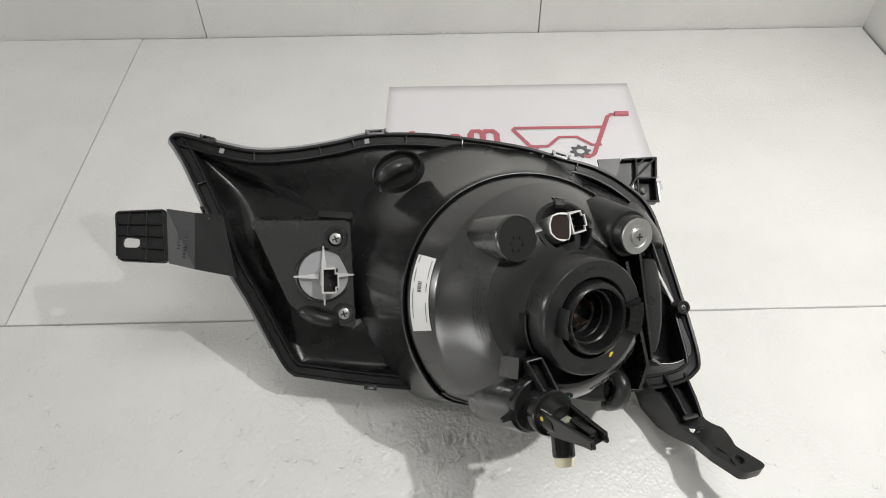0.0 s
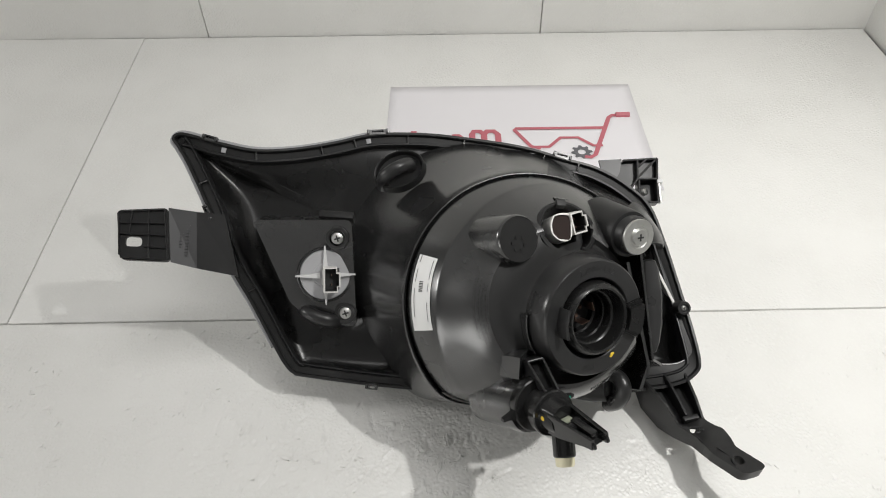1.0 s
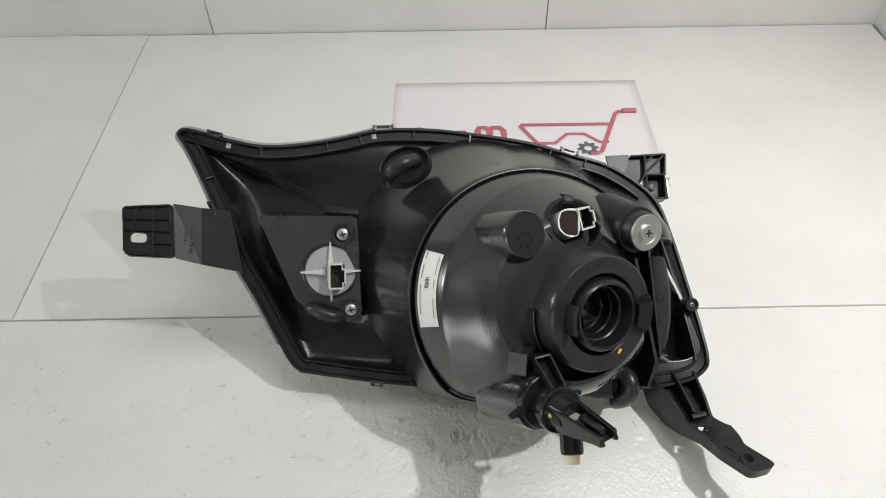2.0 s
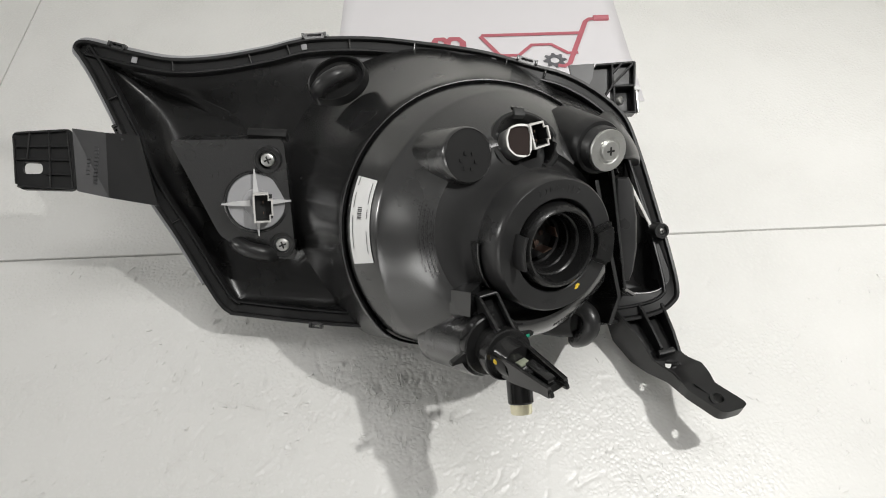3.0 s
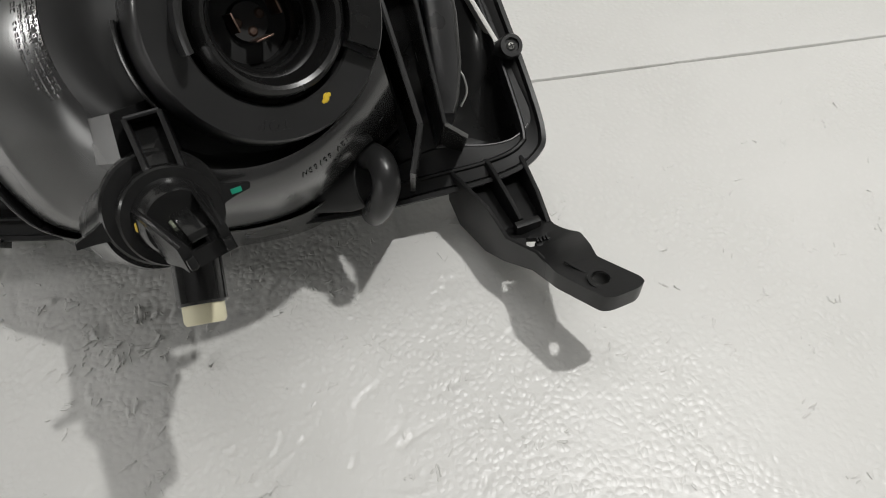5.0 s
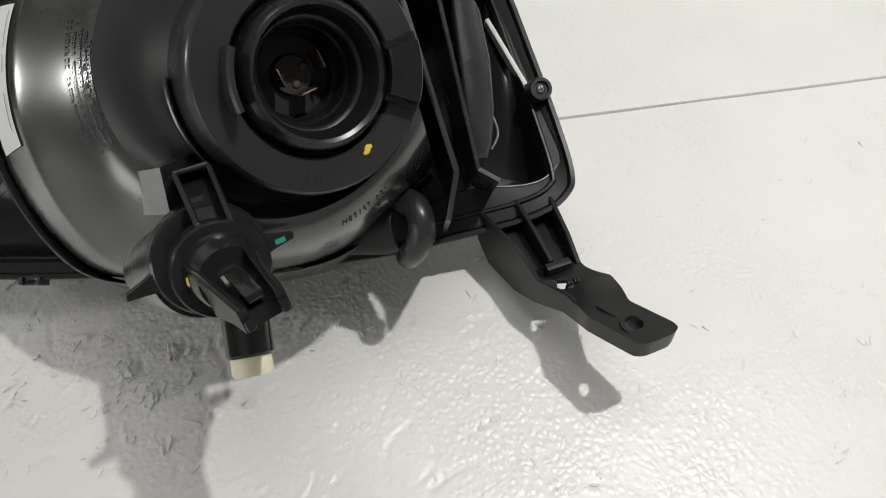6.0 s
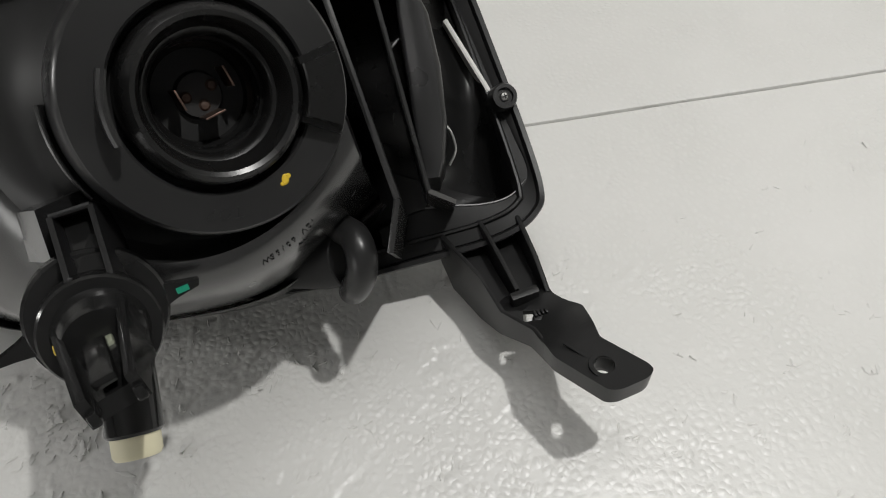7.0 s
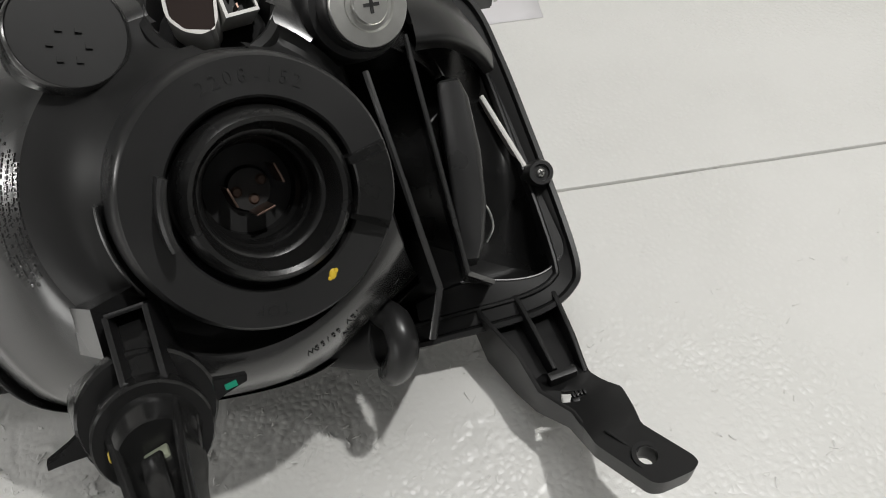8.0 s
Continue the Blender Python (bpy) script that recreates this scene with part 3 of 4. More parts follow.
bm = bmesh.new()
cn = axes(CAP_C, CAP_N)
top = 0.0500
rows = []
for f in (0.0, 0.12, 0.3, 0.5, 0.7, 0.9, 1.0):
    row = []
    for i in range(120):
        a = 2 * math.pi * i / 120
        p, q = dome_point(1.0, a), cn @ Vector((top * math.cos(a), top * math.sin(a), -0.0235))
        w = p.lerp(q, f) - SEAT_N * (0.005 * math.sin(math.pi * f))
        row.append(w)
    rows.append(row)
rings(bm, rows)
cut_right(bm)
carve(bm)
part("cap_neck", bm, DULL, lamp, "dull black neck round the cap")

bm = lathe([(0.078, -0.030), (0.060, -0.034), (0.030, -0.036), (0.0, -0.036)], axes(SEAT_C, SEAT_N), 60)
cut_right(bm)
part("reflector_back", bm, DARK, lamp, "dark inner shell under the dome")

# rubber bulb cap
cm = axes(CAP_C, CAP_N)
cap = part("bulb_cap", lathe([(0.0480, -0.034), (0.0500, -0.030), (0.0503, -0.026), (0.0501, -0.020), (0.0495, -0.013), (0.0488, -0.006), (0.0480, -0.0024), (0.0472, -0.0008), (0.0464, 0.0),
                              (0.0338, 0.0), (0.0330, -0.0008), (0.0325, -0.007), (0.0308, -0.0085)], cm, 96), RUBBER, lamp, "round black rubber dust cap over the bulb")
part("bellows", lathe([(0.0312, -0.0084), (0.0306, -0.003), (0.0298, 0.0022), (0.0286, 0.0050), (0.0268, 0.0062), (0.0252, 0.0054), (0.0240, 0.0024), (0.0231, -0.003), (0.0224, -0.0050), (0.0210, -0.0058),
                       (0.0204, -0.0070), (0.0200, -0.014), (0.0191, -0.0150), (0.0187, -0.024), (0.0172, -0.0255), (0.0168, -0.034)], cm, 96), GLOSS, cap, "shiny raised rubber lip")
bm = sector(0.0300, 0.0456, -0.006, 0.0042, -17, 25, cm, 18)
sector(0.0300, 0.0440, 0.0030, 0.0082, -13, 21, cm, 14, bm)
part("pull_tab", bm, GLOSS, cap)
part("pull_tab", sector(0.0336, 0.0364, -0.006, 0.0125, 168, 206, cm, 18, None, 0.0010), RUBBER, cap)
part("cap_number", arc_text("2208-152", 0.0402, 97, 6.6, 0.0066, cm, 0.00035), RUBBER, cap, "raised part number in black rubber")
part("cap_word", arc_text("TOP", 0.0404, 272, 6.6, 0.0062, cm, 0.0003), RUBBER, cap, "raised word in black rubber, upside down")
dot = cm @ Matrix.Translation((0.0372 * math.cos(radians(-52)), 0.0372 * math.sin(radians(-52)), 0))
bm = lathe([(0.0, 0.0006), (0.0011, 0.0005), (0.0016, 0.0)], dot @ Matrix.Diagonal((0.9, 1.3, 1, 1)), 12)
lathe([(0.0, 0.0007), (0.0007, 0.0006), (0.0010, 0.0)], dot @ Matrix.Translation((0.0011, 0.0012, 0)), 10, bm=bm)
lathe([(0.0, 0.0006), (0.0006, 0.0005), (0.0009, 0.0)], dot @ Matrix.Translation((-0.0010, -0.0016, 0)), 10, bm=bm)
part("paint_dot", bm, YELLOW, cap, "yellow paint dot")
bulb = part("bulb_base", lathe([(0.0, -0.027), (0.0080, -0.027), (0.0090, -0.030), (0.0172, -0.031), (0.0174, -0.036)], cm, 40), DARK, cap, "dark bulb base deep in the cap")
for x, y, a in ((-0.0088, -0.0020, -62), (0.0080, 0.0068, -62), (0.0030, -0.0068, 26)):
    part("terminal", block(0.0078, 0.0008, 0.013, cm @ pose(x, y, -0.0205, 0, 0, a), 0.0002), COPPER, bulb, "flat metal bulb terminal")
    part("rivet", lathe([(0.0, 0.0012), (0.0014, 0.0010), (0.0022, 0.0)], cm @ pose(x * 0.55, y * 0.55, -0.027), 12), RUST, bulb, "rusty solder blob")
part("cap_hook", sector(0.0515, 0.0532, -0.044, -0.0185, 184, 222, cm, 14), PLASTIC, lamp, "thin curved black hook beside the cap")

# capped stub on the dome
STUB_C, STUB_N = Vector((0.0762, 0.0213, 0.1284)), Vector((0.50, -0.16, 0.85))
km = axes(STUB_C, STUB_N)
stub = part("bowl_stub", lathe([(0.0215, -0.045), (0.0203, -0.004), (0.0198, -0.0012), (0.0188, 0.0), (0.0184, -0.0006)], km, 48), PLASTIC, lamp, "closed black cylinder stub")
part("stub_face", lathe([(0.0188, -0.003), (0.0184, -0.0007), (0.012, -0.0007), (0.0, -0.0008)], km, 48), DULL, stub, "dull flat end")
tagged(part("moulded_star", bars([(0.006 * math.cos(k * 1.05), -0.004 + 0.006 * math.sin(k * 1.05), 0.0022, 0.0022) for k in range(6)], km), DULL, stub), kind="stuff")


def screw(m, r, parent, name="screw", label="cross-head steel screw"):
    s = part(name, lathe([(r, -0.004), (r, -0.0006), (r * 0.92, 0.0003), (r * 0.6, 0.0011), (0.0, 0.0014)], m, 28), ZINC, parent, label)
    # slots are dark bars on the head, their shade given as colour
    for a in (20, 110):
        part("screw_slot", block(r * 1.1, r * 0.24, 0.0016, m @ pose(0, 0, 0.0009, 0, 0, a), 0), DARK, s)
    return s


# adjuster bolt with washer on its boss
BOLT_C, BOLT_N = Vector((0.1778, 0.0261, 0.1097)), Vector((0.405, -0.39, 0.827))
bm_ = axes(BOLT_C, BOLT_N)
boss = part("adjuster_boss", lathe([(0.024, -0.060), (0.0215, -0.024), (0.0205, -0.014), (0.0195, -0.012), (0.0150, -0.0115)], bm_, 48), MATT, lamp, "tapered black boss")
part("boss_sleeve", lathe([(0.0168, -0.022), (0.0168, -0.004), (0.0158, -0.0025), (0.012, -0.0025)], bm_, 40), RUBBER, boss)
washer = part("washer", lathe([(0.0120, -0.003), (0.0150, -0.003), (0.0154, -0.0022), (0.0154, -0.0006), (0.0150, 0.0), (0.0098, 0.0003), (0.0090, -0.0006), (0.0, -0.0006)], bm_, 48), ZINC, boss, "round zinc-plated washer")
part("bolt_head", lathe([(0.0072, -0.001), (0.0072, 0.0012), (0.0066, 0.002), (0.0, 0.0022)], bm_, 32), ZINC, washer, "steel bolt head with cross slot")
# cross slot is not cut: dark bars paint its shade
for a in (12, 102):
    part("bolt_slot", block(0.0062, 0.0013, 0.0012, bm_ @ pose(0, 0, 0.0019, 0, 0, a), 0), DARK, washer)

# small bulb with white connector above the cap
WC_M = axes((0.1185, 0.0350, 0.1010), (0.22, -0.05, 0.97))
SOCK = axes(CON_C, CON_N)
socket = part("side_bulb_socket", lathe([(0.0276, -0.010), (0.0268, -0.0030), (0.0258, -0.0008), (0.0244, -0.0002), (0.0232, 0.0004), (0.0222, -0.0004), (0.0214, -0.006), (0.0204, -0.016), (0.0, -0.018)], SOCK, 48), MATT, lamp, "black oval bulb opening")
part("key_notch", block(0.008, 0.006, 0.006, SOCK @ pose(-0.003, 0.0225, 0.0005), 0.0005), DARK, socket)
shell = [(-0.0035, -0.0125), (-0.0110, -0.0112), (-0.0168, -0.0060), (-0.0178, 0.0020), (-0.0150, 0.0098), (-0.0080, 0.0122), (-0.0010, 0.0120), (0.0015, 0.0060), (0.0015, -0.0080)]
window = [(0.0002, -0.0108), (-0.0105, -0.0102), (-0.0154, -0.0056), (-0.0165, 0.0018), (-0.0143, 0.0086), (-0.0090, 0.0104), (-0.0012, 0.0104), (0.0004, 0.0056)]
conn = part("bulb_connector", plate(round_loop(shell, 0.003), [round_loop(window, 0.0015)], -0.020, 0.0105, WC_M), WHITE, lamp, "white plastic bulb holder with plug shell")
PLUG = WC_M @ pose(0.0090, 0.0050, 0.0095, 8, 10, 18)


def plug_shell(m, sx, sy, depth, t, mat, parent, name="plug_shell"):
    """An open rectangular plug with stepped key on two sides and pins inside."""
    o = [(-sx, -sy), (sx * 0.7, -sy), (sx * 0.7, -sy * 0.55), (sx, -sy * 0.55), (sx, sy * 0.55), (sx * 0.6, sy * 0.55), (sx * 0.6, sy), (-sx, sy)]
    k = 1 - t / sx
    kk = 1 - t / sy
    i = [(x * k, y * kk) for x, y in o]
    s = part(name, plate(o, [i], -depth, 0.0, m), mat, parent, smooth=False)
    # dark floor and inner sheet put the shade of the hollow into colour
    part("plug_floor", block(sx * 1.9, sy * 1.7, 0.002, m @ pose(0, 0, -depth * 0.85), 0), DARK, s)
    part("plug_inner_shade", plate([(x * 0.99, y * 0.99) for x, y in i], [[(x * 0.93, y * 0.93) for x, y in i]], -depth, -0.0016, m), DARK, s, smooth=False)
    for y in (-sy * 0.4, sy * 0.35):
        part("pin", block(0.0007, 0.0018, depth * 0.4, m @ pose(0.0, y, -depth * 0.62), 0), COPPER, s)
    return s


part("holder_window", plate(round_loop([(x * 0.99, y * 0.99) for x, y in window], 0.0015), [], -0.010, 0.0088, WC_M), BROWN, conn, "smoked brown window")
plug_shell(PLUG, 0.0078, 0.0092, 0.018, 0.0013, WHITE, conn)

# turn-signal plate on the wing with its bulb holder
PL_N = Vector((0.05, -0.35, 0.94))
pl = axes((-0.12, 0.02, 0.0155), PL_N)


def on_plate(u, v, z=0.0):
    """A place on the plate below or above the lamp's (u, v)."""
    w = 0.0155 - (0.05 * (u + 0.12) - 0.35 * (v - 0.02)) / 0.94
    return pl.inverted() @ Vector((u, v, w + z))


outline = [on_plate(*p).xy for p in ((-0.171, 0.060), (-0.076, 0.060), (-0.074, -0.040), (-0.112, -0.036), (-0.138, -0.018))]
signal = part("signal_plate", plate(round_loop(outline, 0.006), [], -0.034, 0.0, pl), PLASTIC, lamp, "wedge-shaped black turn signal housing")
HOLD = axes((-0.1019, 0.0084, 0.0165), (0.25, -0.25, 0.94))
part("holder_collar", lathe([(0.0275, -0.03), (0.0272, -0.004), (0.0262, -0.002), (0.0248, -0.003), (0.0245, -0.01)], HOLD, 48), PLASTIC, signal)
holder = part("bulb_holder", lathe([(0.0243, -0.012), (0.0243, -0.0025), (0.0236, -0.0012), (0.0120, -0.0006), (0.0112, 0.0006), (0.0, 0.0006)], HOLD, 56), DISC, signal, "round grey plastic bulb holder with four fins")
for a in range(4):
    part("fin", plate([(0.005, -0.0026), (0.0285, -0.0005), (0.0285, 0.0005), (0.005, 0.0026)], [], -0.001, 0.0052, HOLD @ Matrix.Rotation(radians(90 * a + 4), 4, "Z") @ Matrix.Rotation(radians(4), 4, "Y")), GREY, holder, "pale grey fin", smooth=False)
part("holder_core", block(0.011, 0.015, 0.006, HOLD @ pose(0.002, -0.002, 0.001, 0, 0, 3), 0.001), GREY, holder)
plug_shell(HOLD @ pose(0.0055, -0.0030, 0.016, 0, 0, 3), 0.0080, 0.0122, 0.013, 0.0014, WHITE, holder)
for c in ((-0.0895, 0.0425, 0.0275), (-0.0845, -0.0270, -0.0025)):
    m = axes(c, (0.15, -0.3, 0.94))
    b = part("screw_boss", lathe([(0.0125, -0.03), (0.0112, -0.001), (0.0105, 0.0), (0.0078, -0.0006), (0.0074, -0.003)], m, 32), RUBBER, signal)
    screw(m, 0.0058, b)
part("plate_lug", block(0.034, 0.008, 0.012, pose(-0.093, 0.067, 0.012, -20, 0, -4), 0.001), DULL, signal)
part("mark_ring", lathe([(0.0050, 0.0), (0.0050, 0.0004), (0.0044, 0.0004), (0.0044, 0.0)], axes(pl @ Vector((*on_plate(-0.155, 0.048).xy, 0.0)), PL_N), 20), PLASTIC, signal)
tagged(part("raised_text", bars([(-0.02 + 0.0052 * i, 0.012 + 0.0015 * i, 0.003, 0.0042) for i in range(8)], pl), PLASTIC, signal, "raised moulded marks"), kind="stuff")
part("drain_elbow", tube(spline([(-0.128, -0.022, -0.012), (-0.122, -0.026, -0.001), (-0.112, -0.031, 0.003), (-0.100, -0.034, 0.000), (-0.094, -0.035, -0.012)], 6, False), 0.0068, 16), RUBBER, lamp, "short bent black rubber vent")
tagged(part("tray_text", bars([(0.0065 * i, 0, 0.0045, 0.006) for i in range(7)], pose(-0.110, -0.067, -0.0385, 4, 0, 0)), GLOSS, lamp, "raised moulded number"), kind="stuff")
tagged(part("tray_text", bars([(0, 0, 0.0015, 0.012), (0.006, 0.0, 0.0012, 0.009)], pose(-0.130, -0.064, -0.0383, 4, 0, -20)), GLOSS, lamp), kind="stuff")

# vents: bent rubber elbows
part("vent_pocket", lathe([(0.0240, -0.018), (0.0230, -0.0040), (0.0224, -0.0026), (0.0212, -0.0032), (0.0196, -0.010), (0.0, -0.012)], axes((-0.031, 0.1115, 0.0315), (-0.05, 0.02, 1.0)) @ Matrix.Rotation(radians(22), 4, "Z") @ Matrix.Diagonal((1.12, 0.80, 1, 1)), 40), DULL, lamp, "oval black recess round the vent")
part("vent_elbow", tube(spline([(-0.047, 0.099, 0.012), (-0.0455, 0.1010, 0.030), (-0.038, 0.1055, 0.0380), (-0.028, 0.1115, 0.0375), (-0.0205, 0.1160, 0.029), (-0.0190, 0.1170, 0.012)], 6, False), 0.0066, 18), RUBBER, lamp, "bent black rubber vent elbow")
part("vent_elbow", tube(spline([(0.1615, -0.0850, 0.034), (0.1640, -0.0862, 0.050), (0.1690, -0.0905, 0.0565), (0.1712, -0.0975, 0.0590), (0.1705, -0.1050, 0.0560), (0.1665, -0.1110, 0.0470), (0.1630, -0.1130, 0.034)], 6, False), [0.0066] * 12 + [0.0068] * 25, 18), RUBBER, lamp, "bent black rubber vent elbow")
vb = axes((0.1615, -0.0970, 0.0430), (0.74, -0.10, 0.66))
part("vent_base", lathe([(0.0105, -0.050), (0.0108, -0.012), (0.0095, 0.0005), (0.0090, 0.0010), (0.0082, 0.0004), (0.0078, -0.0015), (0.0, -0.002)], vb @ Matrix.Diagonal((1.0, 1.42, 1, 1)), 36), DULL, lamp, "oval black vent base")

# levelling motor in its barrel under the dome
RING_C, MOT_N = Vector((0.0969, -0.1145, 0.1367)), Vector((0.435, -0.287, 0.853))
mm = axes(RING_C, MOT_N)
part("motor_barrel", lathe([(0.0200, -0.085), (0.0205, -0.030), (0.0198, -0.026), (0.0, -0.026)], axes(RING_C, (0.52, -0.10, 0.85)), 44), PLASTIC, lamp, "grey-black moulded barrel")
motor = part("levelling_motor", lathe([(0.0180, -0.028), (0.0215, -0.026), (0.0222, -0.024), (0.0222, -0.017), (0.0212, -0.016), (0.0150, -0.0155), (0.0150, -0.006), (0.0175, -0.0055),
                                       (0.0179, -0.004), (0.0179, 0.003), (0.0172, 0.004), (0.0140, 0.004), (0.0130, 0.006), (0.0120, 0.016), (0.0112, 0.018), (0.0, 0.018)], mm, 48), PLUG_BLACK, lamp, "black plastic levelling motor with plug and cream tip")
for a in (-160, 10):
    ear = mm @ Matrix.Rotation(radians(a), 4, "Z")
    part("motor_ear", plate([(0.016, -0.006), (0.025, -0.0020), (0.0325, 0.0002), (0.0330, 0.0024), (0.027, 0.0030), (0.016, 0.005)], [], -0.021, -0.0165, ear), PLUG_BLACK, motor)
part("green_mark", block(0.0042, 0.0020, 0.0008, mm @ Matrix.Rotation(radians(10), 4, "Z") @ pose(0.0270, 0.0006, -0.0162, 0, 0, 8), 0), GREEN, motor, "green paint mark")
pm = mm @ Matrix.Rotation(radians(-65), 4, "Z")
bm = bmesh.new()
rings(bm, [[pm @ Vector(p) for p in ((x1, -y, z), (x1, y, z), (x0, y, z), (x0, -y, z))] for x0, x1, y, z in ((-0.002, 0.0105, 0.0105, 0.004), (-0.002, 0.0098, 0.0100, 0.018), (-0.001, 0.0060, 0.0070, 0.046), (0.000, 0.0050, 0.0060, 0.054))], True, True, True)
part("plug_body", bm, PLUG_BLACK, motor)
for y in (-1, 1):
    part("plug_rail", wall([(pm @ Vector((0.006, 0.0100 * y, 0.004))), (pm @ Vector((0.0035, 0.0060 * y, 0.059)))], [(pm @ Vector((-0.0088, 0.0100 * y, 0.004))), (pm @ Vector((-0.0044, 0.0060 * y, 0.0605)))], 0.0028), PLUG_BLACK, motor)
    part("plug_prong", block(0.0040, 0.0028, 0.009, pm @ pose(0.001, 0.0056 * y, 0.0570), 0.0008), PLUG_BLACK, motor)
part("plug_lever", block(0.0030, 0.0060, 0.024, pm @ pose(-0.0050, 0, 0.043, 0, 6, 0), 0.0008), PLUG_BLACK, motor)
part("plug_insert", block(0.004, 0.007, 0.007, pm @ pose(-0.0010, 0, 0.022), 0.0006), INSERT, motor, "pale plug insert")
dn = axes((0.1045, -0.127, 0.141), (0.05, -1.0, 0.02), (0, 0, 1))
stem = part("motor_stem", lathe([(0.0085, -0.016), (0.0085, 0.019), (0.0078, 0.020), (0.0, 0.020)], dn, 32), PLUG_BLACK, motor)
part("stem_tip", lathe([(0.0072, 0.018), (0.0072, 0.0255), (0.0064, 0.0268), (0.0, 0.0268)], dn, 32), CREAM, stem, "cream plastic tip")
DOT_N = Vector((-0.0102, -0.0018, 0.0046)).normalized()
part("paint_dot", lathe([(0.0, 0.0006), (0.0013, 0.0005), (0.0018, 0.0)], axes(RING_C + MOT_N.normalized() * 0.0078 + DOT_N * 0.0128, DOT_N, MOT_N) @ Matrix.Diagonal((1, 1.3, 1, 1)), 12), YELLOW, motor, "yellow paint dot")

# open box that holds the motor
a, b, c, d = Vector((0.081, -0.077, 0.130)), Vector((0.092, -0.099, 0.144)), Vector((0.104, -0.101, 0.141)), Vector((0.093, -0.074, 0.127))
deep = Vector((-0.008, 0.004, -0.034))
clamp = part("motor_clamp", wall([a + deep, b + deep], [a, b], 0.0018), MATT, lamp, "open black box clamp over the motor")
part("clamp_side", wall([d + deep, c + deep], [d, c], 0.0018), MATT, clamp)
part("clamp_end", wall([b + deep, c + deep], [b, c], 0.0018), MATT, clamp)
part("clamp_end", wall([a + deep, d + deep], [a, d], 0.0018), MATT, clamp)
bm = bmesh.new()
rings(bm, [[p + deep * 0.28 for p in (a, b, c, d)], [p + deep for p in (a, b, c, d)]], True, True, True)
part("clamp_core", bm, PLUG_BLACK, clamp)
bm = bmesh.new()
fin = [Vector(p) for p in ((0.0615, -0.0712, 0.1144), (0.0750, -0.0736, 0.1269), (0.0745, -0.0905, 0.1190), (0.0540, -0.0865, 0.1010))]
rings(bm, [fin, [p + Vector((0.012, 0.010, -0.018)) for p in fin]], True, True, True)
part("clamp_fin", bm, PLASTIC, clamp)

# ribs and pocket beside the cap
def rib(p, q, depth, thick, name="rib"):
    p, q = Vector(p), Vector(q)
    return part(name, wall([p - Vector((0, 0, depth[0])), q - Vector((0, 0, depth[1]))], [p, q], thick), PLASTIC, lamp)


rib((0.172, 0.008, 0.092), (0.190, -0.079, 0.074), (0.12, 0.10), 0.0026)
rib((0.190, -0.079, 0.074), (0.184, -0.100, 0.066), (0.09, 0.08), 0.0026)
rib((0.189, 0.030, 0.070), (0.2035, -0.073, 0.040), (0.11, 0.08), 0.0022)
rib((0.2035, -0.073, 0.040), (0.216, -0.078, 0.024), (0.06, 0.05), 0.0022)
lug = []
for y, x, w in ((0.0195, 0.2060, 0.0085), (0.0175, 0.2063, 0.0115), (0.010, 0.2075, 0.0145), (-0.015, 0.2090, 0.0165), (-0.040, 0.2090, 0.0155), (-0.058, 0.2078, 0.0115), (-0.066, 0.2066, 0.0070)):
    top = 0.036 + 0.156 * (x - 0.21) + 0.105 * (y + 0.02) - (0.003 if y > 0.019 else 0.0)
    lug.append([(x + w * a, y, top + z) for a, z in ((-0.5, -0.05), (-0.5, -0.0020), (-0.46, -0.0008), (-0.38, 0.0), (0.34, 0.0006), (0.44, -0.0006), (0.5, -0.0030), (0.56, -0.05))])
bm = bmesh.new()
rings(bm, lug, True, True, True)
part("pocket_lug", bm, RUBBER, lamp, "rounded black upright lug")
LEDGE = [(14.0, (0.2305, 0.045, -0.037)), (15.0, (0.2435, -0.003, -0.027)), (16.0, (0.2535, -0.041, -0.019)), (16.7, (0.2580, -0.0600, -0.0165)), (17.3, (0.2545, -0.0690, -0.016)), (18.0, (0.2450, -0.0752, -0.016)),
         (19.0, (0.2300, -0.0768, -0.016)), (20.0, (0.2010, -0.0746, -0.017)), (20.4, (0.1750, -0.0820, -0.018))]
lk = [k for k, p in LEDGE]
inner = spline([p for k, p in LEDGE], 6, False)
outer = []
for i in range(len(inner)):
    k = min(len(lk) - 2, i // 6)
    q = lk[k] + (lk[k + 1] - lk[k]) * (i / 6 - k)
    r = int(q * 8)
    f = q * 8 - r
    outer.append((rim_line[r].lerp(rim_line[r + 1], f), rim_in[r].lerp(rim_in[r + 1], f)))
rows = []
for f, d in ((0.0, -0.004), (0.02, 0.0), (0.35, 0.0003), (0.7, 0.0004), (0.95, 0.0002), (1.0, -0.0010), (1.01, -0.003), (1.03, -0.03)):
    rows.append([(o + n * 0.0042 - Vector((0, 0, 0.002))).lerp(p, f) + Vector((0, 0, d)) for (o, n), p in zip(outer, inner)])
bm = bmesh.new()
rings(bm, rows, False)
ledge = part("pocket_ledge", bm, DULL, lamp, "smooth black ledge between the rim and the pocket")
part("ledge_edge", tube([Vector(p) + Vector((0, 0, -0.0004)) for p in inner[22:43]], 0.0009, 8), PLASTIC, ledge)
part("spring_wire", tube(spline([(0.2150, -0.034, 0.004), (0.2190, -0.040, 0.006), (0.2205, -0.049, 0.004), (0.2165, -0.056, 0.000)], 5, False), 0.0007, 8), ZINC, lamp, "thin bent steel wire")
